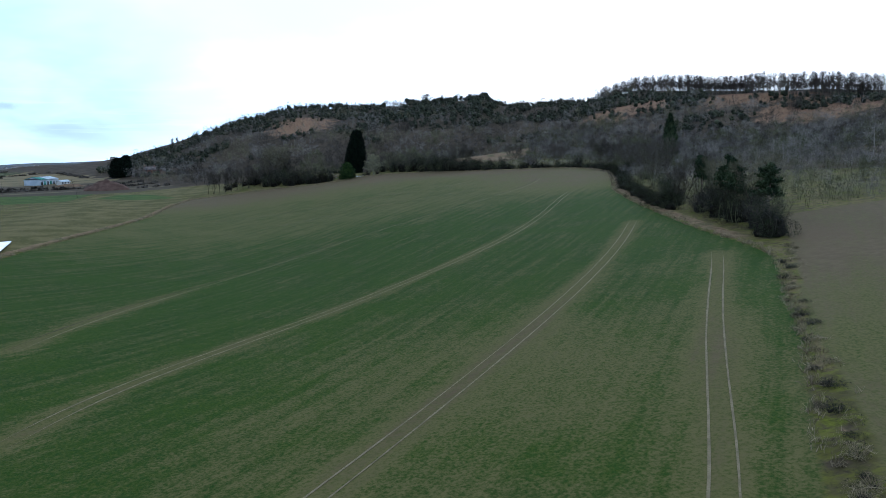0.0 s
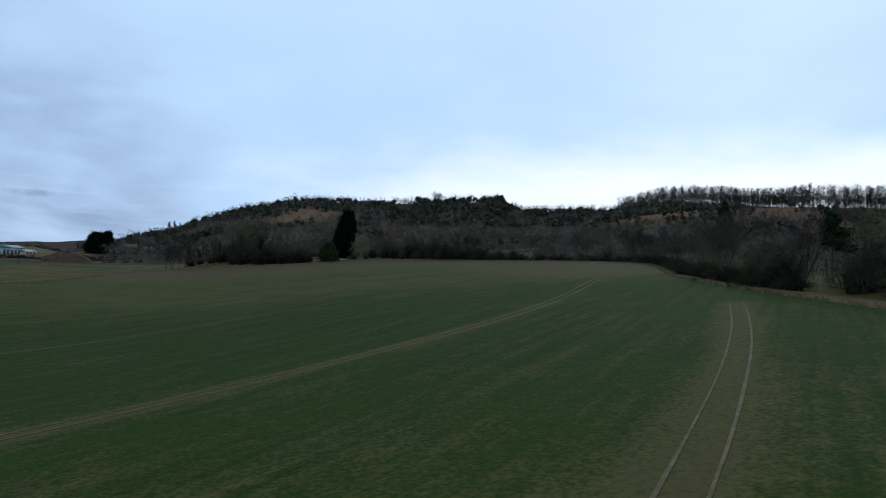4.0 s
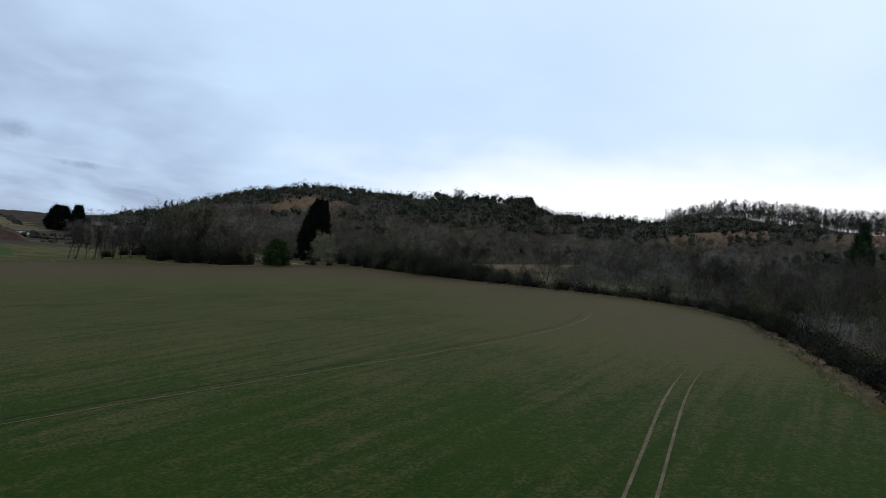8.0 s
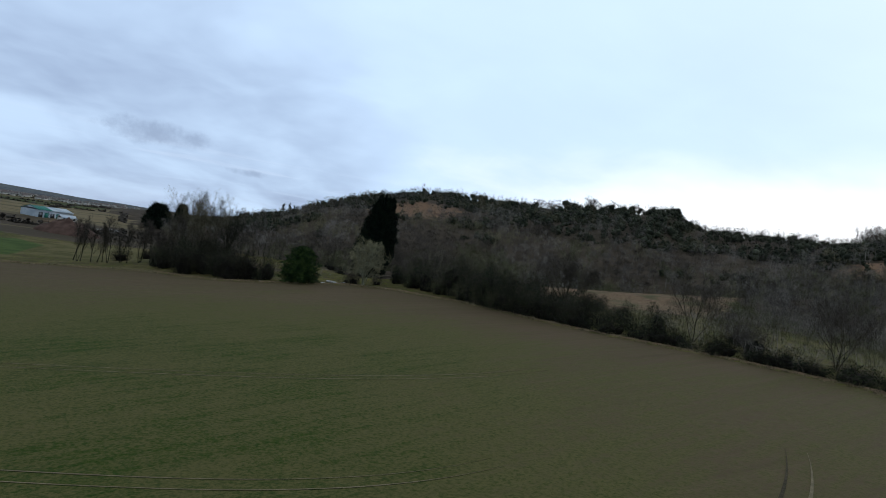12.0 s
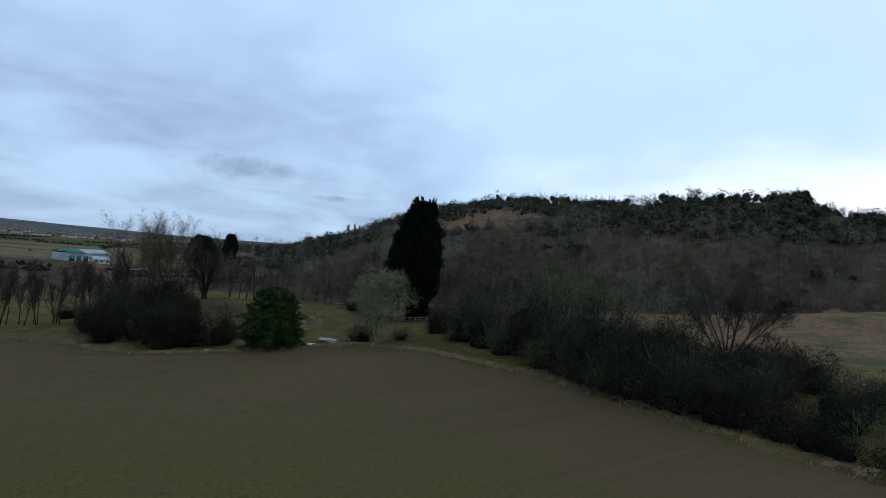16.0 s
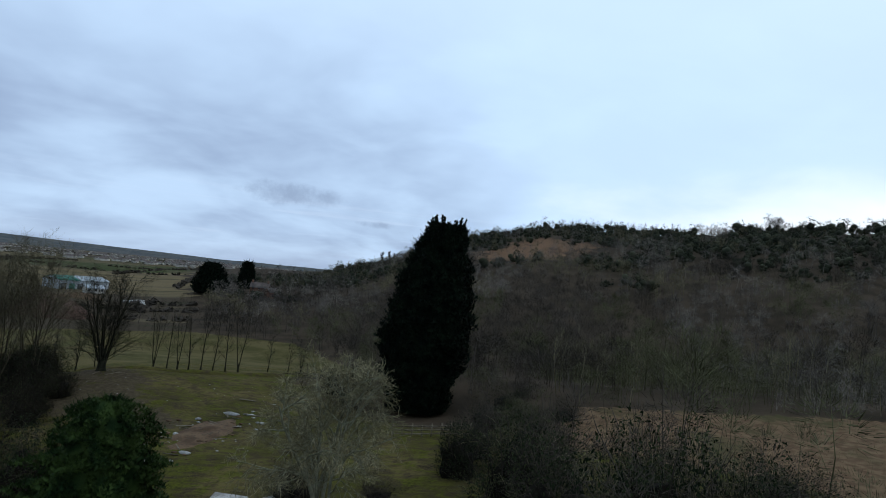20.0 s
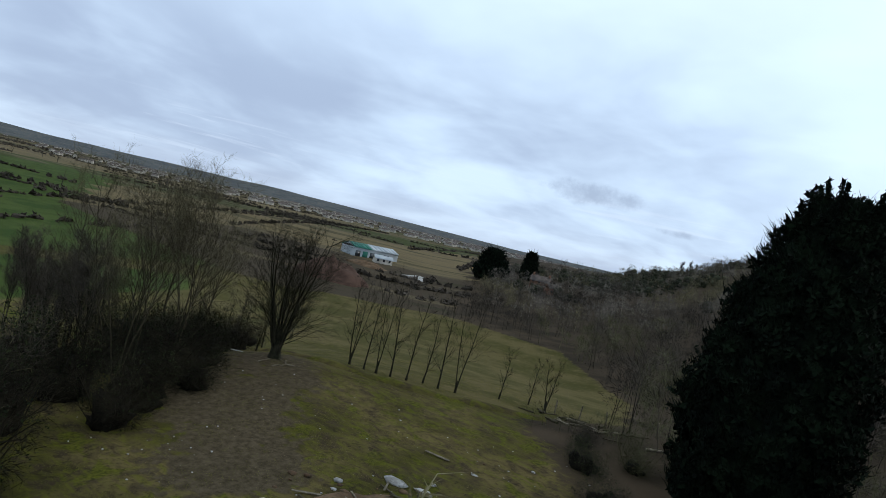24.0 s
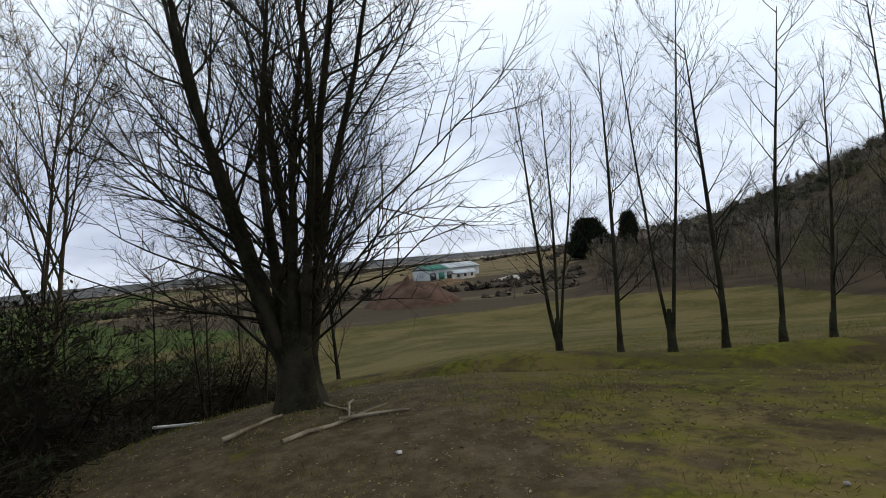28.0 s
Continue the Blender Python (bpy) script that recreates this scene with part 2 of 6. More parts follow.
def land_material():
    m = bpy.data.materials.new("fields_meadows_and_wood_floor")
    m.use_nodes = True
    w = Nodes(m.node_tree)
    w.t.nodes.clear()
    pos = w.n("ShaderNodeNewGeometry").outputs["Position"]
    broad, mid, fine, grain, speck = w.noise(pos, 0.012, 4), w.noise(pos, 0.09, 5), w.noise(pos, 0.8, 6), w.noise(pos, 3.2, 5, 0.7), w.noise(pos, 1.7, 6, 0.75)
    # drilled rows run with the tramlines
    flow = lambda deg, v: w.n("ShaderNodeVectorMath", {0: pos, 1: (v[0] * math.cos(radians(deg)) - v[1] * math.sin(radians(deg)), v[0] * math.sin(radians(deg)) + v[1] * math.cos(radians(deg)), 0.0)}, operation="DOT_PRODUCT").outputs["Value"]
    turned = w.n("ShaderNodeCombineXYZ", {0: flow(47, (0.03, 0)), 1: flow(47, (0, 0.55)), 2: 0.0}).outputs[0]
    rows = w.noise(turned, 1.0, 4, 0.65)
    soil = w.mix(w.ramp(fine, 0.3, 0.7), (0.088, 0.064, 0.034), (0.112, 0.081, 0.044))
    soil = w.mix(w.ramp(broad, 0.4, 0.6), soil, (0.096, 0.066, 0.037))
    soil = w.mix(w.math("MULTIPLY", w.ramp(grain, 0.58, 0.78), 0.3), soil, (0.12, 0.09, 0.056))
    # fine drill marks in the bare northern part
    drills = w.noise(w.n("ShaderNodeCombineXYZ", {0: flow(14, (0.02, 0)), 1: w.math("MULTIPLY", w.attr("sweep"), 0.75), 2: 0.0}).outputs[0], 1.0, 3, 0.65, 0.12)
    soil = w.mix(w.math("MULTIPLY", w.ramp(drills, 0.52, 0.7), 0.34), soil, (0.128, 0.092, 0.052))
    soil = w.mix(w.math("MULTIPLY", w.ramp(drills, 0.48, 0.3), 0.34), soil, (0.056, 0.044, 0.022))
    crop = w.mix(w.ramp(mid, 0.35, 0.65), (0.017, 0.038, 0.004), (0.031, 0.053, 0.005))
    crop = w.mix(w.math("MULTIPLY", w.ramp(grain, 0.38, 0.62), 0.7), crop, (0.016, 0.040, 0.006))
    crop = w.mix(w.math("MULTIPLY", w.ramp(speck, 0.55, 0.8), 0.45), crop, (0.052, 0.066, 0.013))
    blade = w.noise(pos, 7.5, 3, 0.8)
    crop = w.mix(w.math("MULTIPLY", w.ramp(blade, 0.5, 0.72), 0.55), crop, (0.056, 0.080, 0.017))
    crop = w.mix(w.math("MULTIPLY", w.ramp(blade, 0.46, 0.3), 0.55), crop, (0.014, 0.030, 0.006))
    soil = w.mix(w.math("MULTIPLY", w.ramp(blade, 0.54, 0.74), 0.35), soil, (0.14, 0.108, 0.064))
    cover = w.math("ADD", w.attr("green"), w.math("ADD", w.math("MULTIPLY", w.math("SUBTRACT", mid, 0.5), 0.55), w.math("MULTIPLY", w.math("SUBTRACT", rows, 0.5), 0.75)))
    cover = w.math("ADD", cover, w.math("ADD", w.math("MULTIPLY", w.math("SUBTRACT", fine, 0.5), 0.45), w.math("MULTIPLY", w.math("SUBTRACT", grain, 0.5), 0.8)))
    field = w.mix(w.ramp(cover, -0.1, 0.5), soil, w.mix(w.ramp(grain, 0.4, 0.65), (0.100, 0.088, 0.030), (0.062, 0.064, 0.019)))
    field = w.mix(w.ramp(cover, 0.42, 0.95), field, crop)
    rough = w.mix(w.ramp(mid, 0.4, 0.62), (0.068, 0.062, 0.016), (0.14, 0.108, 0.042))
    rough = w.mix(w.ramp(fine, 0.42, 0.68), rough, (0.062, 0.046, 0.026))
    rough = w.mix(w.math("MULTIPLY", w.ramp(grain, 0.5, 0.7), 0.6), rough, (0.03, 0.026, 0.012))
    ruts = w.noise(w.n("ShaderNodeMapping", {"Vector": pos, "Rotation": (0, 0, radians(-32)), "Scale": (0.3, 1.0, 0.0)}).outputs[0], 1.3, 5, 0.6, 0.6)
    rough = w.mix(w.math("MULTIPLY", w.ramp(ruts, 0.48, 0.66), 0.6), rough, (0.115, 0.113, 0.016))
    rough = w.mix(w.math("MULTIPLY", w.ramp(ruts, 0.49, 0.32), 0.55), rough, (0.036, 0.026, 0.015))
    moss = w.noise(pos, 0.35, 5, 0.62, 0.8)
    rough = w.mix(w.math("MULTIPLY", w.ramp(moss, 0.52, 0.63), 0.72), rough, w.mix(w.ramp(grain, 0.4, 0.62), (0.110, 0.116, 0.011), (0.046, 0.054, 0.008)))
    rough = w.mix(w.math("MULTIPLY", w.ramp(w.noise(pos, 0.6, 5, 0.7, 1.2), 0.56, 0.66), 0.6), rough, (0.030, 0.022, 0.014))
    rough = w.mix(w.math("MULTIPLY", w.ramp(speck, 0.64, 0.74), 0.7), rough, (0.19, 0.15, 0.095))
    meadow = w.mix(w.ramp(mid, 0.38, 0.62), (0.064, 0.060, 0.016), (0.116, 0.093, 0.036))
    meadow = w.mix(w.ramp(fine, 0.5, 0.8), meadow, (0.16, 0.12, 0.055))
    meadow = w.mix(w.math("MULTIPLY", w.ramp(grain, 0.5, 0.7), 0.5), meadow, (0.055, 0.058, 0.016))
    straw = w.mix(w.ramp(fine, 0.35, 0.65), (0.110, 0.066, 0.036), (0.19, 0.125, 0.07))
    straw = w.mix(w.ramp(mid, 0.48, 0.66), straw, (0.075, 0.068, 0.028))
    floor_ = w.mix(w.ramp(mid, 0.35, 0.65), (0.036, 0.027, 0.017), (0.07, 0.051, 0.033))
    bracken = w.mix(w.ramp(fine, 0.35, 0.65), (0.12, 0.066, 0.038), (0.23, 0.135, 0.075))
    # the far plain: a patchwork of fields
    cell = w.n("ShaderNodeTexVoronoi", {"Vector": w.n("ShaderNodeMapping", {"Vector": pos, "Rotation": (0, 0, 0.5), "Scale": (1.0, 0.45, 0.0)}).outputs[0], "Scale": 0.006, "Randomness": 0.85}, voronoi_dimensions="2D")
    tone = w.n("ShaderNodeSeparateColor", {0: cell.outputs["Color"]}).outputs
    plain = w.mix(w.ramp(tone[0], 0.45, 0.55), (0.165, 0.128, 0.058), (0.066, 0.086, 0.019))
    plain = w.mix(w.ramp(tone[1], 0.62, 0.64), plain, (0.27, 0.205, 0.105))
    plain = w.mix(w.ramp(tone[2], 0.68, 0.70), plain, (0.095, 0.071, 0.046))
    bands = w.noise(w.n("ShaderNodeCombineXYZ", {0: flow(28, (0.004, 0)), 1: flow(28, (0, 0.03)), 2: 0.0}).outputs[0], 1.0, 6, 0.7)
    plain = w.mix(w.ramp(bands, 0.52, 0.6), plain, (0.19, 0.148, 0.083))
    plain = w.mix(w.math("MULTIPLY", w.ramp(bands, 0.46, 0.38), 0.7), plain, (0.055, 0.056, 0.024))
    plain = w.mix(w.math("MULTIPLY", w.ramp(fine, 0.4, 0.7), 0.35), plain, (0.07, 0.065, 0.04))
    plain = w.n("ShaderNodeVectorMath", {0: plain, "Scale": 0.66}, operation="SCALE").outputs[0]

    def edge(name, spread=0.5):
        v = w.math("ADD", w.attr(name), w.math("MULTIPLY", w.math("SUBTRACT", fine, 0.5), spread))
        return w.ramp(w.math("ADD", v, w.math("MULTIPLY", w.math("SUBTRACT", mid, 0.5), spread)), 0.42, 0.58)

    col = w.mix(edge("plain"), rough, plain)
    col = w.mix(edge("wood"), col, floor_)
    col = w.mix(edge("bracken", 0.8), col, bracken)
    col = w.mix(edge("meadow"), col, meadow)
    pasture = w.mix(w.ramp(mid, 0.35, 0.65), (0.034, 0.062, 0.012), (0.062, 0.088, 0.020))
    col = w.mix(edge("pasture", 0.3), col, w.mix(w.math("MULTIPLY", w.ramp(fine, 0.5, 0.75), 0.4), pasture, (0.10, 0.10, 0.035)))
    col = w.mix(edge("straw", 0.8), col, straw)
    col = w.mix(edge("mud", 0.9), col, w.mix(w.ramp(speck, 0.35, 0.7), (0.055, 0.042, 0.024), (0.12, 0.092, 0.056)))
    col = w.mix(edge("crop", 0.25), col, field)
    col = w.n("ShaderNodeVectorMath", {0: col, "Scale": 0.66}, operation="SCALE").outputs[0]
    b = w.n("ShaderNodeBsdfPrincipled", {"Base Color": col, "Roughness": 0.95, "Specular IOR Level": 0.03})
    h = w.math("ADD", w.math("MULTIPLY", fine, 0.7), w.math("MULTIPLY", grain, 0.3))
    w.t.links.new(w.n("ShaderNodeBump", {"Strength": 0.6, "Distance": 0.12, "Height": h}).outputs[0], b.inputs["Normal"])
    w.n("ShaderNodeOutputMaterial", {0: b.outputs[0]})
    return m


M["land"] = land_material()


# ---- mesh tools ----
class Geo:
    """Loose points and faces, gathered and then made into one mesh."""

    def __init__(self):
        self.v, self.f3, self.f4, self.count = [], [], [], 0

    def add(self, v, f3=None, f4=None):
        if f3 is not None and len(f3):
            self.f3.append(np.asarray(f3, np.int64) + self.count)
        if f4 is not None and len(f4):
            self.f4.append(np.asarray(f4, np.int64) + self.count)
        self.v.append(np.asarray(v, float))
        self.count += len(v)

    def arrays(self):
        v = np.concatenate(self.v) if self.v else np.zeros((0, 3))
        f3 = np.concatenate(self.f3) if self.f3 else np.zeros((0, 3), np.int64)
        f4 = np.concatenate(self.f4) if self.f4 else np.zeros((0, 4), np.int64)
        return v, f3, f4

    def tube(self, pts, rad, sides=5, cap=True):
        pts, rad = np.asarray(pts, float), np.asarray(rad, float)
        d = np.gradient(pts, axis=0)
        d /= np.linalg.norm(d, axis=1, keepdims=True) + 1e-9
        ref = np.where(np.abs(d[:, 2:3]) > 0.9, [[1.0, 0, 0]], [[0, 0, 1.0]])
        a = np.cross(d, ref)
        a /= np.linalg.norm(a, axis=1, keepdims=True) + 1e-9
        b = np.cross(d, a)
        n = len(pts)
        if sides == 2:
            v = np.concatenate([pts + a * rad[:, None], pts - a * rad[:, None]], 1).reshape(-1, 3)
            i = np.arange(n - 1) * 2
            self.add(v, f4=np.stack([i, i + 1, i + 3, i + 2], 1))
            return
        ang = np.arange(sides) * 2 * np.pi / sides
        v = pts[:, None] + rad[:, None, None] * (np.cos(ang)[None, :, None] * a[:, None] + np.sin(ang)[None, :, None] * b[:, None])
        i, j = np.meshgrid(np.arange(n - 1), np.arange(sides), indexing="ij")
        k = (j + 1) % sides
        f = np.stack([i * sides + j, i * sides + k, (i + 1) * sides + k, (i + 1) * sides + j], -1).reshape(-1, 4)
        self.add(v.reshape(-1, 3), f4=f)

    def spikes(self, start, way, length, width, rng, bend=0.25):
        """Many thin tapering twigs at once: two faces each, a little bent."""
        n = len(start)
        side = np.cross(way, rng.normal(size=(n, 3)))
        side /= np.linalg.norm(side, axis=1, keepdims=True) + 1e-9
        L, W = np.reshape(length, (-1, 1)) * np.ones((n, 1)), np.reshape(width, (-1, 1)) * np.ones((n, 1))
        mid = start + way * L * 0.5 + rng.normal(size=(n, 3)) * L * bend * 0.3
        tip = start + way * L + rng.normal(size=(n, 3)) * L * bend
        v = np.stack([start - side * W, start + side * W, mid + side * W * 0.6, mid - side * W * 0.6, tip], 1).reshape(-1, 3)
        i = np.arange(n)[:, None] * 5
        self.add(v, f3=i + np.array([[3, 2, 4]]), f4=i + np.array([[0, 1, 2, 3]]))

    def needles(self, start, way, length, width, rng):
        """Many fine twigs at once, one long narrow face each."""
        n = len(start)
        side = np.cross(way, rng.normal(size=(n, 3)))
        side /= np.linalg.norm(side, axis=1, keepdims=True) + 1e-9
        L = np.reshape(length, (-1, 1)) * np.ones((n, 1))
        v = np.stack([start - side * width, start + side * width, start + way * L], 1).reshape(-1, 3)
        self.add(v, f3=np.arange(n)[:, None] * 3 + np.array([[0, 1, 2]]))

    def leaves(self, centre, normal, size, rng, long=1.5):
        """Many small four-cornered sprays of leaves."""
        n = len(centre)
        nn = normal + rng.normal(size=(n, 3)) * 0.55
        nn /= np.linalg.norm(nn, axis=1, keepdims=True) + 1e-9
        a = np.cross(nn, rng.normal(size=(n, 3)))
        a /= np.linalg.norm(a, axis=1, keepdims=True) + 1e-9
        b = np.cross(nn, a)
        s = (np.reshape(size, (-1, 1)) * rng.uniform(0.6, 1.3, (n, 1)))
        k = nn * s * rng.uniform(-0.35, 0.35, (n, 1))
        v = np.stack([centre - a * s * long, centre + b * s * 0.7 + k, centre + a * s * long, centre - b * s * 0.7 + k], 1).reshape(-1, 3)
        i = np.arange(n)[:, None] * 4
        self.add(v, f4=i + np.array([[0, 1, 2, 3]]))

    def box(self, lo, hi):
        x0, y0, z0 = lo
        x1, y1, z1 = hi
        v = [(x, y, z) for z in (z0, z1) for y in (y0, y1) for x in (x0, x1)]
        self.add(v, f4=[(0, 2, 3, 1), (4, 5, 7, 6), (0, 1, 5, 4), (2, 6, 7, 3), (0, 4, 6, 2), (1, 3, 7, 5)])

    def mesh(self, name, mat, shade=False):
        v, f3, f4 = self.arrays()
        return raw_mesh(name, v, f3, f4, mat, shade)


def raw_mesh(name, v, f3, f4, mat, shade=False):
    me = bpy.data.meshes.new(name)
    n3, n4 = len(f3), len(f4)
    me.vertices.add(len(v))
    me.vertices.foreach_set("co", np.asarray(v, np.float32).ravel())
    me.loops.add(3 * n3 + 4 * n4)
    me.loops.foreach_set("vertex_index", np.concatenate([f3.ravel(), f4.ravel()]).astype(np.int32))
    me.polygons.add(n3 + n4)
    me.polygons.foreach_set("loop_start", np.concatenate([np.arange(n3) * 3, 3 * n3 + np.arange(n4) * 4]).astype(np.int32))
    if shade:
        me.polygons.foreach_set("use_smooth", np.ones(n3 + n4, bool))
    me.update(calc_edges=True)
    me.validate()
    if mat:
        me.materials.append(mat)
    return me


def part(name, geo, mat, parent, label="", shade=False):
    """One mesh object under a thing or under a part."""
    ob = new(name, geo.mesh(name, mat, shade) if isinstance(geo, Geo) else geo)
    ob.parent = parent
    return tagged(ob, label)


def thing(name, at, label, category, group="", turn=0.0, size=1.0, kind=""):
    ob = new(name)
    ob.empty_display_size = 0.3
    ob.matrix_world = Matrix.LocRotScale(at, Euler((0, 0, turn)), (size, size, size))
    return tagged(ob, label, category, group, kind)


def ground_z(x, y):
    return float(land(x, y))


def inside(px, py, poly):
    """Signed distance in metres to a closed outline, positive inside."""
    p = np.asarray(poly, float)
    q = np.roll(p, -1, 0)
    px, py = np.asarray(px, float), np.asarray(py, float)
    best, odd = np.full(px.shape, 1e9), np.zeros(px.shape, bool)
    for (ax, ay), (bx, by) in zip(p, q):
        ex, ey = bx - ax, by - ay
        t = np.clip(((px - ax) * ex + (py - ay) * ey) / (ex * ex + ey * ey + 1e-9), 0, 1)
        best = np.minimum(best, np.hypot(px - ax - t * ex, py - ay - t * ey))
        hit = (ay > py) != (by > py)
        odd ^= hit & (px < ex * (py - ay) / (ey if abs(ey) > 1e-9 else 1e-9) + ax)
    return np.where(odd, best, -best)


def along(line, step):
    """Points every step metres along a polyline."""
    p = np.asarray(line, float)
    seg = np.hypot(*np.diff(p, axis=0).T)
    s = np.concatenate([[0], np.cumsum(seg)])
    t = np.arange(0, s[-1], step)
    return np.stack([np.interp(t, s, p[:, k]) for k in range(p.shape[1])], 1)


# ---- lie of the land ----
HUB = (-20.0, 150.0)
RIDGE_AZ = [-180, -60, -36, -30, -26, -21.7, -16.5, -12, -8, -2, 6, 17, 26, 29, 36, 43, 50, 60, 75, 95, 120, 160, 180]
RIDGE_Z = [0, 0, 0, 7, 11, 13, 32, 53, 68, 81, 80, 73, 75, 68, 67, 64, 70, 64, 54, 36, 26, 0, 0]
RIDGE_R = [700, 700, 700, 700, 690, 684, 690, 660, 650, 632, 590, 500, 465, 486, 486, 476, 446, 396, 360, 370, 400, 400, 700]
FOOT_R = [200, 200, 180, 150, 130, 110, 95, 85, 80, 75, 75, 80, 85, 85, 90, 95, 100, 110, 130, 150, 150, 150, 200]


def smooth(u):
    u = np.clip(u, 0.0, 1.0)
    return u * u * (3.0 - 2.0 * u)


def land(x, y):
    """Height of the ground, for numbers or arrays."""
    x, y = np.asarray(x, float), np.asarray(y, float)
    u, v = np.clip(x, -260, 260) / 100.0, np.clip(y, -320, 300) / 100.0
    near = -3.90 + 9.36 * u + 1.80 * v + -2.04 * u * u + -1.27 * u * v + 0.89 * v * v
    near = near + 2.6 * np.exp(-((x + 74) ** 2 + (y - 214) ** 2) / 500.0)
    near = near + 1.0 * np.exp(-((x + 77) ** 2 + (y - 214) ** 2) / 90.0)
    near = near - 2.5 * np.exp(-((x + 25) ** 2 + (y - 222) ** 2) / 190.0)
    d = np.hypot(x + 60, y)
    plain = -9.0 + 14.0 * smooth((d - 480) / 1100.0) + 34.0 * smooth((d - 2600) / 1900.0)
    w = np.maximum(smooth((-x - 70) / 110.0), smooth((y - 222) / 95.0))
    w = np.maximum(w, smooth((d - 300) / 150.0))
    z = near * (1 - w) + plain * w
    px, py = x - HUB[0], y - HUB[1]
    az, r = np.degrees(np.arctan2(px, py)), np.hypot(px, py)
    top, rim, foot = np.interp(az, RIDGE_AZ, RIDGE_Z), np.interp(az, RIDGE_AZ, RIDGE_R), np.interp(az, RIDGE_AZ, FOOT_R)
    t = np.clip((r - foot) / (rim - foot), 0.0, 1.0)
    rise = top * (0.75 * t**1.3 + 0.25 * smooth(t))
    fall = 1.0 - 0.8 * smooth((r - rim - 60) / 900.0)
    roll = 2.5 * t * (np.sin(x * 0.021 + 1.3) * np.sin(y * 0.017) + 0.5 * np.sin(x * 0.05 + y * 0.043))
    return z * (1 - smooth(t * 1.2)) + np.where(t > 0, 2.0 * smooth(t * 1.2), 0) + rise * fall + roll * np.where(top > 5, 1, 0)


# ---- the ground ----
FIELD = [(-72, -220), (-62, -203), (-53, -192.5), (-40, -178), (-27, -161.5), (-16, -148), (-11.5, -137.5), (-6, -117), (2, -92), (11, -65), (25, -29), (38, -6), (59, 34), (65, 64), (59, 86),
         (48, 101), (36, 113), (23, 127), (7, 151), (-4, 160), (-13.5, 169), (-25, 173.5), (-35, 170), (-46, 165), (-58, 163.5), (-71, 168), (-84, 176), (-100, 181), (-114, 184),
         (-128, 181), (-135, 150), (-139, 82), (-151, 10), (-155, -25), (-158, -70), (-160, -150), (-150, -240), (-100, -270)]
FIELD_EAST = [(-59, -204.5), (-50, -193.5), (-38, -177.3), (-23, -160.3), (-10.5, -145.5), (13, -119), (58, -127), (130, -158), (160, -270), (-20, -290)]
STRAW = [(-8, 203), (18, 197), (28, 178), (40, 170), (60, 172), (84, 190), (112, 240), (112, 320), (84, 300), (52, 232), (20, 226), (-4, 224)]
CLEARING = [(-32, 176), (-14, 174), (-14, 205), (-36, 222), (-52, 216), (-78, 206), (-74, 196), (-56, 182), (-44, 174)]
MEADOW = [(-120, 214), (-100, 224), (-82, 218), (-70, 221), (-52, 232), (-46, 250), (-62, 300), (-100, 345), (-150, 350), (-178, 320), (-170, 260), (-140, 215)]
WEST = [(-131, 182), (-141, 86), (-154, 14), (-160, -46), (-176, -40), (-196, 60), (-205, 190), (-190, 300), (-150, 230)]


PASTURES = [
    [(-204, 215), (-207, 300), (-330, 298), (-343, 236), (-300, 200)],
    [(-346, 238), (-337, 300), (-430, 346), (-498, 298), (-480, 240)],
    [(-345, 310), (-430, 358), (-520, 420), (-600, 400), (-508, 308)],
    [(-140, 203), (-165, 200), (-192, 230), (-186, 276), (-165, 262)],
]

M_GAP = [(17, 148), (34, 128), (74, 158), (60, 182), (24, 182)]
YARD = [(-50, 229), (-44, 233), (-30, 236), (-16, 228), (-14, 240), (-20, 262), (-44, 262), (-52, 250)]


def graded(lo, hi, step, out_lo, out_hi, growth=1.13):
    mid = list(np.arange(lo, hi + 0.1, step))
    left, s = [lo], step
    while left[-1] > out_lo:
        s *= growth
        left.append(left[-1] - s)
    right, s = [mid[-1]], step
    while right[-1] < out_hi:
        s *= growth
        right.append(right[-1] + s)
    return np.array(left[:0:-1] + mid + right[1:])


# ---- tramlines in the crop ----
TRAMLINES = [
    [(-78, -213), (-66, -199), (-56, -187), (-43, -168.5), (-30, -153), (-17, -136)],
    [(-101, -201), (-88, -186), (-81, -178.5), (-67, -163), (-51, -147), (-43, -138), (-35, -129), (-15, -104), (-5, -91)],
    [(-115, -166), (-97, -140), (-84, -121), (-73, -112), (-60, -105), (-46, -96), (-23, -68), (-12, -55), (3, -32), (18, -14)],
    [(-126, -128), (-112, -92), (-95, -62), (-70, -38), (-51, -27), (-36, -19), (-23, -8), (-14, -2), (0, 9), (12, 22), (25, 36), (33, 50)],
    [(-96, 20), (-75, 25), (-60, 29), (-40, 32), (-26, 33), (-15, 32.5), (-4, 35), (7, 42)],
    [(-116, 62), (-90, 60), (-70, 60), (-48, 62), (-34, 62), (-22, 62.5), (-10, 65), (3, 71), (15, 79)],
]


def curved(line, step=1.0):
    p = np.asarray(line, float)
    s = np.concatenate([[0], np.cumsum(np.hypot(*np.diff(p, axis=0).T))])
    m = np.gradient(p, s, axis=0)
    t = np.arange(0, s[-1], step)
    i = np.clip(np.searchsorted(s, t, side="right") - 1, 0, len(p) - 2)
    h = (s[i + 1] - s[i])[:, None]
    u = ((t - s[i]) / (s[i + 1] - s[i]))[:, None]
    return (2 * u**3 - 3 * u**2 + 1) * p[i] + (u**3 - 2 * u**2 + u) * h * m[i] + (3 * u**2 - 2 * u**3) * p[i + 1] + (u**3 - u**2) * h * m[i + 1]


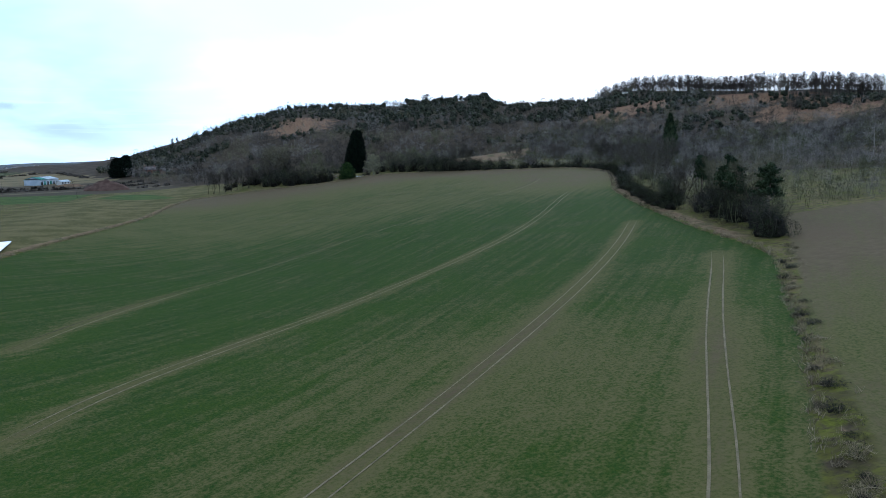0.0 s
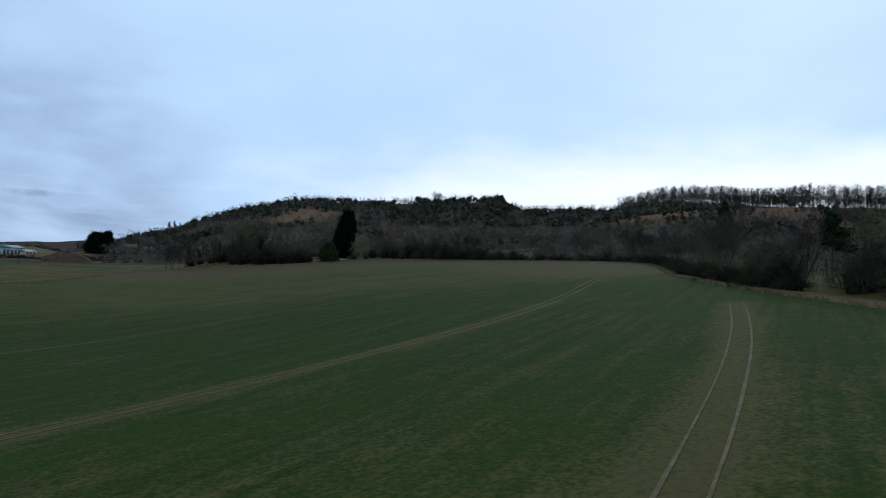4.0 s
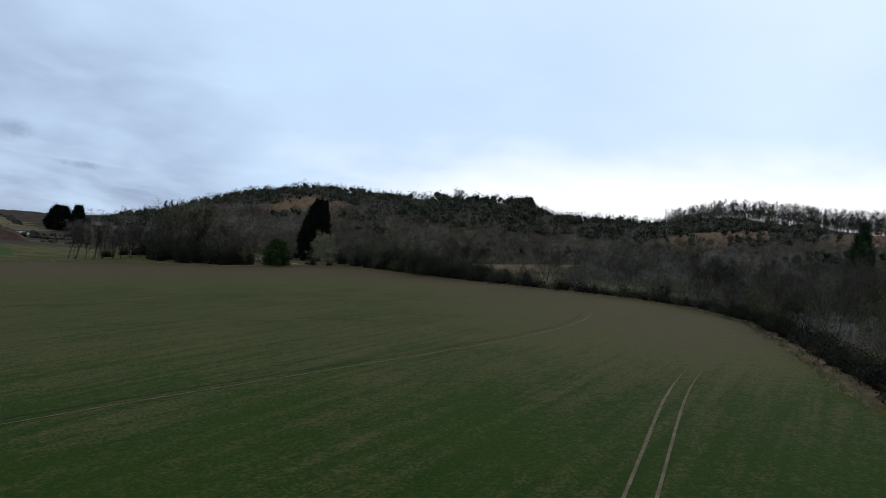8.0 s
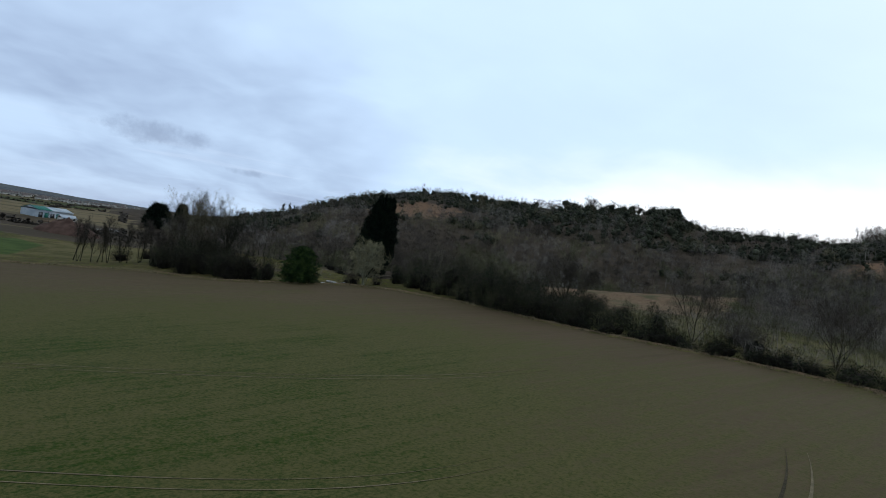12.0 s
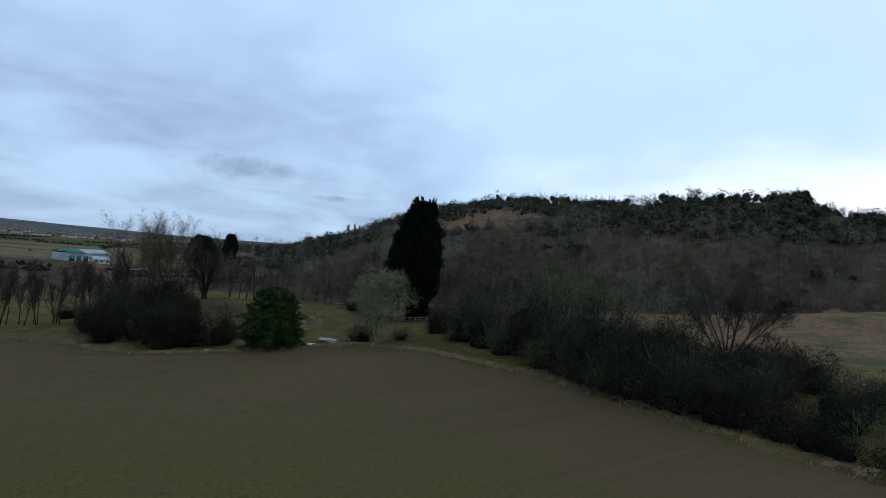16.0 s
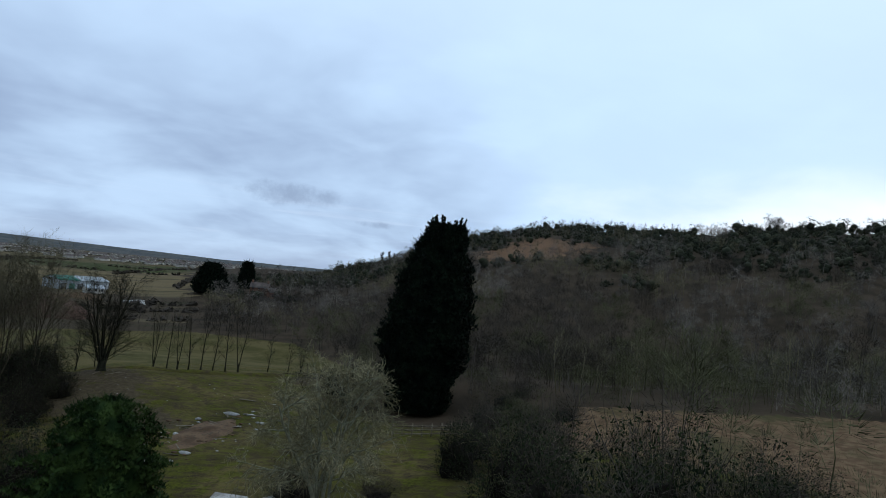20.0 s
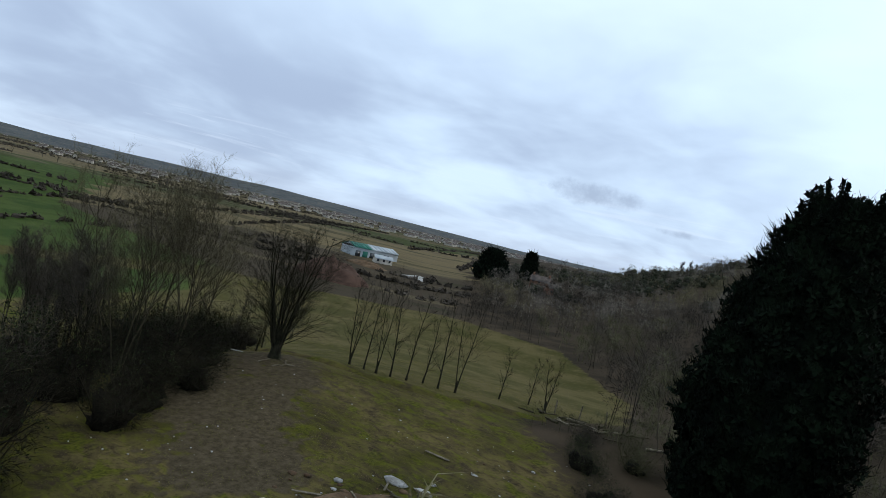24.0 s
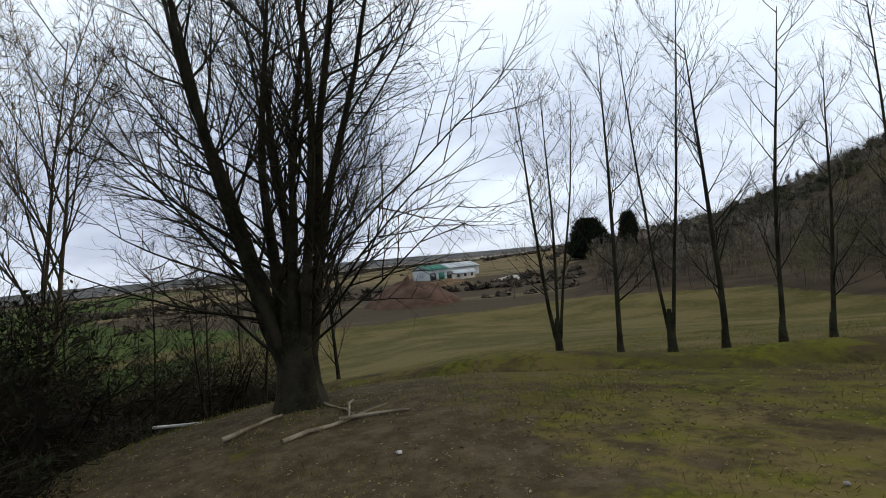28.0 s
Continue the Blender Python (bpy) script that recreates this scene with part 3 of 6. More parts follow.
def swept(line, step=1.0):
    """One smooth sweep past the given places."""
    p = np.asarray(line, float)
    s = np.concatenate([[0], np.cumsum(np.hypot(*np.diff(p, axis=0).T))])
    deg = 1 if len(p) < 3 else 2 if len(p) < 6 else 4
    t = np.arange(0, s[-1], step)
    return np.stack([np.polyval(np.polyfit(s, p[:, k], deg), t) for k in (0, 1)], 1)


def build_ground():
    xs, ys = graded(-190, 110, 2.0, -4600, 4600), graded(-230, 330, 2.0, -2500, 4600)
    gx, gy = np.meshgrid(xs, ys)
    x, y = gx.ravel(), gy.ravel()
    z = land(x, y)
    nx, ny = len(xs), len(ys)
    crop = inside(x, y, FIELD)
    crop2 = inside(x, y, FIELD_EAST)
    clear = inside(x, y, CLEARING)
    # a low bank where the crop stops, and uneven ground in the clearing
    bank = 0.35 * np.exp(-((crop + 2.0) / 1.6) ** 2) * (np.hypot(x + 40, y - 60) < 260)
    z = z + bank + np.where(clear > -6, 0.10 * np.sin(x * 1.1 + 0.6 * np.sin(y)) * np.sin(y * 0.9), 0)
    i, j = np.meshgrid(np.arange(nx - 1), np.arange(ny - 1))
    a = (j * nx + i).ravel()
    me = raw_mesh("ground", np.stack([x, y, z], 1), np.zeros((0, 3), np.int64), np.stack([a, a + 1, a + nx + 1, a + nx], 1), M["land"], True)

    def mask(name, values):
        me.attributes.new(name, "FLOAT", "POINT").data.foreach_set("value", np.clip(values, 0, 1).astype(np.float32))

    soft = lambda d, s: np.clip(0.5 + d / s, 0, 1)
    px, py = x - HUB[0], y - HUB[1]
    az, r = np.degrees(np.arctan2(px, py)), np.hypot(px, py)
    top = np.interp(az, RIDGE_AZ, RIDGE_Z)
    lines = [swept(k, 4.0) for k in TRAMLINES]
    arc = swept(TRAMLINES[5], 2.0)
    arc = np.concatenate([arc, arc[-1] + (arc[-1] - arc[-4]) * np.arange(1, 16)[:, None] * 0.7])
    worn, gap = np.full(x.shape, 99.0), np.full(x.shape, 999.0)
    mine = np.nonzero(crop > -8)[0]
    for a, b in ((a, b) for k in lines for a, b in zip(k[:-1], k[1:])):
        t = np.clip(((x[mine] - a[0]) * (b[0] - a[0]) + (y[mine] - a[1]) * (b[1] - a[1])) / ((b - a) @ (b - a)), 0, 1)
        worn[mine] = np.minimum(worn[mine], np.hypot(x[mine] - a[0] - t * (b[0] - a[0]), y[mine] - a[1] - t * (b[1] - a[1])))
    for a in arc:
        gap[mine] = np.minimum(gap[mine], np.hypot(x[mine] - a[0], y[mine] - a[1]))
    side = np.where(y > np.interp(x, arc[:, 0], arc[:, 1]), 1.0, -1.0)
    me.attributes.new("sweep", "FLOAT", "POINT").data.foreach_set("value", np.clip(gap * side, -300, 300).astype(np.float32))
    mask("crop", np.maximum(soft(crop, 4), soft(crop2, 5)))
    thin = 0.26 * smooth((y + 58) / 85.0) + 0.58 * smooth((y - 78) / 78.0) + 0.42 * smooth((x + 12) / 50.0) * smooth((y + 45) / 60)
    thin = thin + 0.30 * np.exp(-((x + 66) ** 2 + (y + 172) ** 2) / 900.0)
    thin = thin + 0.42 * np.exp(-((worn / 2.2) ** 2)) * smooth((-40 - y) / 60.0)
    mask("green", np.where(crop2 > crop, 0.42 - 0.5 * smooth((y + 190) / 50), 0.85 - thin))
    mask("wood", soft((top > 4) * (r - np.interp(az, RIDGE_AZ, FOOT_R) * 0.8), 30) * (top > 4))
    patch = lambda cx, cy, rx, ry: 1.2 - np.hypot((x - cx) / rx, (y - cy) / ry)
    mask("bracken", np.maximum.reduce([0.7 * np.clip(patch(-35, 600, 50, 75) + 0.3, 0, 1), patch(250, 330, 60, 50), patch(330, 250, 70, 60), patch(175, -45, 60, 60), patch(300, 160, 60, 60)]))
    mask("straw", np.maximum.reduce([soft(inside(x, y, STRAW), 8), np.where(y < -130, 0.5, 0.95) * np.exp(-((crop + np.where(y < -130, 1.8, 2.2)) / np.where(y < -130, 1.6, 1.5)) ** 2) * (y > -240)]))
    mask("meadow", np.maximum(soft(inside(x, y, MEADOW), 8), soft(inside(x, y, WEST), 10)))
    mask("pasture", np.maximum.reduce([soft(inside(x, y, k), 8) for k in PASTURES]))
    waste = np.clip(1.25 - np.hypot((x + 250) / 75, (y - 415) / 55), 0, 1)
    mask("mud", np.maximum(0.52 * waste, 0.75 * soft(inside(x, y, [(-84, 204), (-70, 197), (-52, 190), (-49, 200), (-58, 208), (-64, 214), (-68, 219), (-74, 221), (-82, 218)]), 8)))
    mask("plain", smooth((np.hypot(x + 60, y - 60) - 262) / 30) * (top < 8))
    tagged(new("ground", me), "arable field, rough grass and wooded hillside under a winter sky", "ground", kind="structure")


build_ground()


# ---- trees ----
def branch(geo, rng, p, d, length, radius, level, spec, tips):
    """A limb that bends, tapers and forks; its finest twigs are left as starts in tips."""
    segs = spec["segs"][level]
    pts, rad = [np.array(p)], [radius]
    d = np.array(d, float)
    for k in range(segs):
        d = d + rng.normal(size=3) * spec["wander"] + np.array([0, 0, spec["lift"][level]])
        d /= np.linalg.norm(d)
        pts.append(pts[-1] + d * length / segs)
        rad.append(max(radius * (1 - (k + 1) / segs * (1 - spec["taper"])), 0.004))
    geo[min(level, len(geo) - 1)].tube(pts, rad, spec["sides"][level])
    pts = np.array(pts)
    if level + 1 < len(spec["kids"]) + 1 and level < len(spec["kids"]):
        n = spec["kids"][level]
        for k in range(n):
            t = spec["first"][level] + (1 - spec["first"][level]) * (k + rng.uniform(0.1, 0.9)) / n
            f = t * segs
            i = min(int(f), segs - 1)
            q = pts[i] + (pts[i + 1] - pts[i]) * (f - i)
            here = pts[i + 1] - pts[i]
            here /= np.linalg.norm(here)
            side = np.cross(here, rng.normal(size=3))
            side /= np.linalg.norm(side) + 1e-9
            a = spec["angle"][level] * rng.uniform(0.7, 1.3)
            way = here * math.cos(a) + side * math.sin(a)
            size = length * spec["ratio"][level] * rng.uniform(0.7, 1.2) * (1.15 - 0.6 * t)
            branch(geo, rng, q, way, size, max(radius * spec["thin"][level] * (1.1 - 0.55 * t), 0.006), level + 1, spec, tips)
    else:
        for k in range(spec["twigs"]):
            t = rng.uniform(0.15, 1.0) * segs
            i = min(int(t), segs - 1)
            here = pts[i + 1] - pts[i]
            tips.append((pts[i] + here * (t - i), here / np.linalg.norm(here), length))


VASE = dict(segs=[7, 6, 5, 3], sides=[6, 4, 3, 2], wander=0.055, lift=[0.03, 0.09, 0.07, 0.05], taper=0.16, kids=[11, 8, 6], first=[0.34, 0.2, 0.2], angle=[0.62, 0.62, 0.7], ratio=[0.48, 0.5, 0.5], thin=[0.48, 0.54, 0.58], twigs=3)
MANY_STEMMED = dict(segs=[8, 7, 5, 3], sides=[7, 5, 3, 3], wander=0.06, lift=[0.045, 0.05, 0.03, 0.02], taper=0.14, kids=[13, 8, 6], first=[0.05, 0.15, 0.15], angle=[0.85, 0.65, 0.65], ratio=[0.48, 0.48, 0.46], thin=[0.27, 0.56, 0.6], twigs=2)
DROOPING = dict(segs=[6, 6, 5, 4], sides=[6, 5, 4, 3], wander=0.16, lift=[0.0, -0.02, -0.08, -0.16], taper=0.3, kids=[9, 7, 5], first=[0.2, 0.2, 0.15], angle=[0.85, 0.8, 0.8], ratio=[0.5, 0.5, 0.55], thin=[0.55, 0.6, 0.65], twigs=6)
FAN = dict(segs=[6, 6, 4, 3], sides=[6, 5, 4, 3], wander=0.07, lift=[0.0, 0.07, 0.06, 0.05], taper=0.25, kids=[7, 7, 5], first=[0.3, 0.2, 0.15], angle=[0.5, 0.6, 0.7], ratio=[0.55, 0.5, 0.5], thin=[0.5, 0.5, 0.5], twigs=6)
SPREADING = dict(segs=[5, 6, 4, 3], sides=[7, 5, 4, 3], wander=0.10, lift=[0.05, 0.09, 0.07, 0.05], taper=0.30, kids=[7, 8, 6], first=[0.25, 0.2, 0.15], angle=[0.6, 0.7, 0.7], ratio=[0.75, 0.5, 0.5], thin=[0.55, 0.5, 0.5], twigs=7)
SLENDER = dict(segs=[8, 4, 3], sides=[6, 4, 3], wander=0.022, lift=[0.03, 0.13, 0.08], taper=0.12, kids=[20, 5], first=[0.16, 0.2], angle=[0.8, 0.6], ratio=[0.24, 0.5], thin=[0.3, 0.5], twigs=5)
TALL = dict(segs=[7, 5, 4, 3], sides=[6, 4, 3, 3], wander=0.05, lift=[0.04, 0.14, 0.10, 0.06], taper=0.2, kids=[13, 6, 4], first=[0.22, 0.25, 0.2], angle=[0.42, 0.55, 0.6], ratio=[0.46, 0.48, 0.5], thin=[0.42, 0.5, 0.5], twigs=5)


def bare_tree(name, seed, at, height, spec, stems, radius, label, bark="bark", twig="twig", lean=0.3, group="", twig_len=0.16, twig_wide=0.010, turn=0.0, category="tree", split=0.0):
    rng = np.random.default_rng(seed)
    root = thing(name, at, label, category, group, turn)
    trunk, crown, tips = Geo(), Geo(), []
    for s in range(stems):
        a = 2 * math.pi * s / max(stems, 1) + rng.uniform(-0.4, 0.4)
        out = np.array([math.cos(a), math.sin(a), 0.0])
        way = np.array([0, 0, 1.0]) + out * (lean * rng.uniform(0.5, 1.3) if stems > 1 else rng.uniform(0, 0.06))
        start = out * radius * (0.9 if stems > 1 else 0) + np.array([0, 0, split - 0.3])
        branch([trunk, crown], rng, start, way / np.linalg.norm(way), (height - split) * rng.uniform(0.66, 0.85), radius * (0.75 if stems > 1 else 1.0) * rng.uniform(0.8, 1.1), 0, spec, tips)
    # the foot of the trunk, flared into the ground
    flare, top_ = radius * (1.9 if stems > 4 else 1.45 if stems > 1 else 1.15), (split + 0.5 if stems > 1 else 0.9)
    trunk.tube([(0, 0, -0.5), (0, 0, 0.05), (0, 0, 0.3), (0, 0, top_ * 0.6), (0, 0, top_)], [flare * 1.5, flare * 1.25, flare * 1.05, flare * 0.9, flare * 0.45], 9)
    if tips:
        st, wy, ln = (np.array([t[k] for t in tips]) for k in range(3))
        w = wy + rng.normal(size=wy.shape) * 0.55 + np.array([0, 0, 0.15])
        w /= np.linalg.norm(w, axis=1, keepdims=True)
        twigs = Geo()
        twigs.spikes(st, w, rng.uniform(0.6, 1.5, len(st)) * height * twig_len * 0.4, twig_wide, rng)
        part("crown", twigs, M[twig], root)
    part("trunk", trunk, M[bark], root)
    part("branchwork", crown, M[bark], root)
    return root


def ball_points(rng, n, inner=0.55):
    d = rng.normal(size=(n, 3))
    d /= np.linalg.norm(d, axis=1, keepdims=True)
    return d, d * rng.uniform(inner, 1.0, (n, 1))


def lumps(rng, n_lumps, rx, ry, rz):
    """Centres and sizes of the rounded masses that make a shrub."""
    d, p = ball_points(rng, n_lumps, 0.3)
    p[:, 2] = np.abs(p[:, 2])
    return p * [rx * 0.75, ry * 0.75, rz * 0.8] + [0, 0, rz * 0.12], rng.uniform(0.28, 0.5, n_lumps)


def shrub_mesh(name, seed, rx, ry, rz, twigs, leaves, twig_mat, leaf_mat, leaf=0.16, twig_w=0.018, solid=0.86, old=0):
    """Twigs, leaves, the near-black inner body painted as shade and the pale climbing stems of one dense shrub."""
    rng = np.random.default_rng(seed)
    c, s = lumps(rng, 15, rx, ry, rz)
    size = np.array([rx, ry, rz])
    tw, lf, inner = Geo(), Geo(), Geo()
    bm = bmesh.new()
    bmesh.ops.create_icosphere(bm, subdivisions=3, radius=1.0)
    ball = np.array([v.co[:] for v in bm.verts])
    tri = np.array([[v.index for v in f.verts] for f in bm.faces])
    bm.free()
    # inner shade as a near-black solid, one lumpy body well within the twigs
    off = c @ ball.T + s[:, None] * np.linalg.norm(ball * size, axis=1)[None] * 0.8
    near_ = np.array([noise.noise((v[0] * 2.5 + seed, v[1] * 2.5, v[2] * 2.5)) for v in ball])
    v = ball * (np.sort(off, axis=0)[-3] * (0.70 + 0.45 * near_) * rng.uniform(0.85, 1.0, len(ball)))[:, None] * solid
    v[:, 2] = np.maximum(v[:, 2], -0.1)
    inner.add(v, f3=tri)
    k = rng.integers(0, len(c), twigs)
    d, p = ball_points(rng, twigs, 0.55)
    start = c[k] + p * s[k][:, None] * size * 0.85
    start[:, 2] = np.abs(start[:, 2])
    d = d * [1, 1, 0.8] + np.array([0, 0, 0.22]) + rng.normal(size=d.shape) * 0.4
    d /= np.linalg.norm(d, axis=1, keepdims=True)
    tw.spikes(start, d, rng.uniform(0.4, 1.3, twigs) * rz * 0.125, twig_w, rng, 0.35)
    for q in range(12):
        a = rng.uniform(0, 2 * math.pi)
        e = np.array([math.cos(a) * rx * 0.75, math.sin(a) * ry * 0.75, rz * rng.uniform(0.45, 0.85)])
        tw.tube([e * [0.15, 0.15, -0.05], e * [0.5, 0.5, 0.5] + rng.normal(size=3) * 0.25, e * [0.85, 0.85, 0.85] + rng.normal(size=3) * 0.2, e], [0.06, 0.04, 0.025, 0.008], 3)
    k = rng.integers(0, len(c), max(leaves, 1))
    d, p = ball_points(rng, max(leaves, 1), 0.75)
    ctr = c[k] + p * s[k][:, None] * size * 0.92
    ctr[:, 2] = np.abs(ctr[:, 2]) + 0.05
    lf.leaves(ctr, d, leaf, rng)
    pale = Geo()
    for q in range(old):
        k = rng.integers(0, len(c))
        d, p = ball_points(rng, 1, 0.9)
        a = c[k] + p[0] * s[k] * size * 0.95
        a[2] = abs(a[2]) + 0.2
        w = d[0] * [1, 1, 0.5] + [0, 0, 0.6]
        L = rz * rng.uniform(0.07, 0.16)
        pts = [a, a + w * L * 0.5, a + w * L * [0.95, 0.95, 0.7], a + w * L * [1.3, 1.3, 0.55]]
        pale.tube(np.array(pts) + rng.normal(size=(4, 3)) * L * 0.1, [twig_w * 1.1, twig_w * 0.9, twig_w * 0.7, twig_w * 0.3], 3)
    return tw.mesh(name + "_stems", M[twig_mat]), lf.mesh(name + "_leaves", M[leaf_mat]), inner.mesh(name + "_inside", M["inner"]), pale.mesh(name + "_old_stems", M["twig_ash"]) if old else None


SHRUBS = {}


def shrub(name, style, at, size, label, turn=0.0, group="", category="shrub", squash=1.0):
    if style not in SHRUBS:
        SHRUBS[style] = shrub_mesh(name, *SHRUB_STYLES[style])
    stems, leaf, inner, old = SHRUBS[style]
    root = thing(name, at, label, category, group, turn)
    root.scale = (size, size, size * squash)
    part("branchwork", stems, None, root)
    part("foliage", leaf, None, root)
    part("inner_shade_body", inner, None, root)
    if old:
        tagged(part("climbing_stems", old, None, root, "pale dead climber stems"), kind="stuff")
    return root


SHRUB_STYLES = {
    "thicket_a": (11, 4.0, 4.0, 6.2, 2300, 4600, "twig", "ivy", 0.06, 0.012, 0.86, 60),
    "thicket_b": (12, 4.4, 3.8, 5.4, 2600, 3600, "twig", "ivy", 0.06, 0.012, 0.86, 90),
    "thicket_c": (13, 3.8, 4.2, 5.4, 4200, 40, "twig", "ivy", 0.10, 0.012, 0.72),
    "dark_b": (24, 3.9, 4.2, 5.6, 4200, 500, "twig_dark", "ivy", 0.06, 0.012, 0.8),
    "dark_a": (14, 4.2, 4.2, 5.5, 4200, 1500, "twig_dark", "ivy", 0.06, 0.012),
    "bramble_a": (15, 3.0, 3.0, 2.4, 2200, 700, "twig_dark", "ivy", 0.06, 0.012),
    "bramble_b": (16, 3.2, 2.8, 2.0, 2000, 500, "twig", "ivy", 0.09, 0.012),
    "pale": (18, 4.0, 4.0, 5.0, 3600, 200, "twig_olive", "ivy", 0.08, 0.011, 0.7, 130),
    "scrub": (19, 2.2, 2.2, 1.3, 1500, 60, "scrub_straw", "ivy", 0.08, 0.013, 0.5),
    "scrub_dark": (20, 2.2, 2.2, 1.7, 1500, 300, "twig", "ivy", 0.06, 0.013, 0.7),
}


def conifer(name, seed, at, height, width, label, sprays, foliage="needle_black", taper=0.75, base=0.03, lean=(0.0, 0.0), spray=0.55, turn=0.0, skew=0.0, leaders=0, profile=None, category="tree", ragged=0.26):
    """A dense evergreen: trunk, a dark inner mass, and drooping sprays all over it."""
    rng = np.random.default_rng(seed)
    root = thing(name, at, label, category, turn=turn)
    trunk = Geo()
    trunk.tube([(0, 0, -0.5), (0, 0, height * 0.3), (lean[0] * 0.9, lean[1] * 0.9, height * 0.92)], [width * 0.07, width * 0.05, width * 0.01], 8)
    part("trunk", trunk, M["bark_dark"], root)

    def reach(h):
        if profile:
            return 0.5 * width * np.interp(h, *profile)
        body = np.clip((1 - h), 0, 1) ** taper * (0.55 + 0.45 * np.clip(h / 0.25, 0, 1) ** 0.6)
        return 0.5 * width * body * 1.12

    core = Geo()
    rings, sides = 16, 14
    v = []
    for i in range(rings):
        h = base + (0.97 - base) * i / (rings - 1)
        for j in range(sides):
            a = 2 * math.pi * j / sides
            r = reach(h) * 0.78 * (1 + 0.15 * noise.noise((math.cos(a) * 2, math.sin(a) * 2, h * 9 + seed)))
            v.append((r * math.cos(a) + lean[0] * h + skew * reach(h), r * math.sin(a) + lean[1] * h, h * height))
    f = [(i * sides + j, i * sides + (j + 1) % sides, (i + 1) * sides + (j + 1) % sides, (i + 1) * sides + j) for i in range(rings - 1) for j in range(sides)]
    core.add(v, f4=f)
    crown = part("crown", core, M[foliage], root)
    out = Geo()
    h = base + (1.0 - base) * rng.power(1.25, sprays)
    h = np.where(rng.uniform(size=sprays) < 0.75, 1 - h * 0.999 + base * 0.3, rng.uniform(base, 0.98, sprays))
    h = np.clip(h, base, 0.995)
    a = rng.uniform(0, 2 * np.pi, sprays)
    clump = np.array([noise.noise((math.cos(q) * 2.2, math.sin(q) * 2.2, g * 11 + seed)) for q, g in zip(a, h)])
    fine_clump = np.array([noise.noise((math.cos(q) * 6.5, math.sin(q) * 6.5, g * 30 + seed)) for q, g in zip(a, h)])
    r = reach(h) * (0.86 + ragged * clump + 0.22 * fine_clump + rng.uniform(-0.09, 0.09, sprays))
    n = np.stack([np.cos(a), np.sin(a), 0.35 * np.ones(sprays)], 1)
    p = np.stack([r * np.cos(a) + lean[0] * h + skew * reach(h), r * np.sin(a) + lean[1] * h, h * height], 1)
    out.leaves(p, n, spray, rng, 1.3)
    tip = rng.uniform(size=sprays) < 0.5
    w = n[tip] * 0.8 + np.array([0, 0, 0.75])
    w /= np.linalg.norm(w, axis=1, keepdims=True)
    out.spikes(p[tip], w, spray * rng.uniform(1.2, 4.6, tip.sum()), spray * 0.22, rng)
    for k in range(leaders):
        q = rng.uniform(0.84, 0.965)
        a0, r0 = rng.uniform(0, 6.28), reach(min(q, 0.97)) * 0.8
        c0 = np.array([r0 * math.cos(a0) + lean[0] * q + skew * reach(q), r0 * math.sin(a0) + lean[1] * q, q * height - 0.6])
        n0 = 60
        u = rng.uniform(0, 1, n0)
        pos = c0 + np.stack([rng.normal(size=n0) * 0.24 * (1.05 - u) + u * 0.5 * math.cos(a0), rng.normal(size=n0) * 0.24 * (1.05 - u) + u * 0.5 * math.sin(a0), u * 2.3], 1)
        out.leaves(pos, rng.normal(size=(n0, 3)), 0.17, rng, 1.8)
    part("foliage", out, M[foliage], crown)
    return root


def pine(name, seed, at, height, label, spread=4.0, foliage="needle", bare=0.45, group="", turn=0.0):
    """A Scots-pine kind of tree: bare ruddy trunk, limbs, and flat plates of needles."""
    rng = np.random.default_rng(seed)
    root = thing(name, at, label, "tree", group, turn)
    trunk, limbs, leaf = Geo(), Geo(), Geo()
    trunk.tube([(0, 0, -0.4), (0.1, 0.1, height * 0.35), (rng.uniform(-0.5, 0.5), 0.2, height * 0.7), (rng.uniform(-0.6, 0.6), 0, height * 0.97)], [0.34, 0.27, 0.18, 0.05], 7)
    for k in range(24):
        h = bare + (0.98 - bare) * (k + rng.uniform()) / 24
        a = rng.uniform(0, 2 * math.pi)
        L = spread * (1.15 - 0.75 * (h - bare) / (1 - bare)) * rng.uniform(0.55, 1.1)
        e = np.array([math.cos(a) * L, math.sin(a) * L, h * height + L * 0.15])
        limbs.tube([(0, 0, h * height - 0.3), e * [0.5, 0.5, 1.0] + [0, 0, -0.2], e], [0.09, 0.06, 0.02], 4)
        n = 150
        d, p = ball_points(rng, n, 0.2)
        c = e * [0.85, 0.85, 1] + p * [L * 0.45 + 0.6, L * 0.45 + 0.6, 0.75] + [0, 0, 0.3]
        leaf.leaves(c, d * [0.4, 0.4, 1], 0.2, rng, 1.4)
    part("trunk", trunk, M["pine_bark"], root)
    part("branchwork", limbs, M["pine_bark"], root)
    part("crown", leaf, M[foliage], root)
    return root


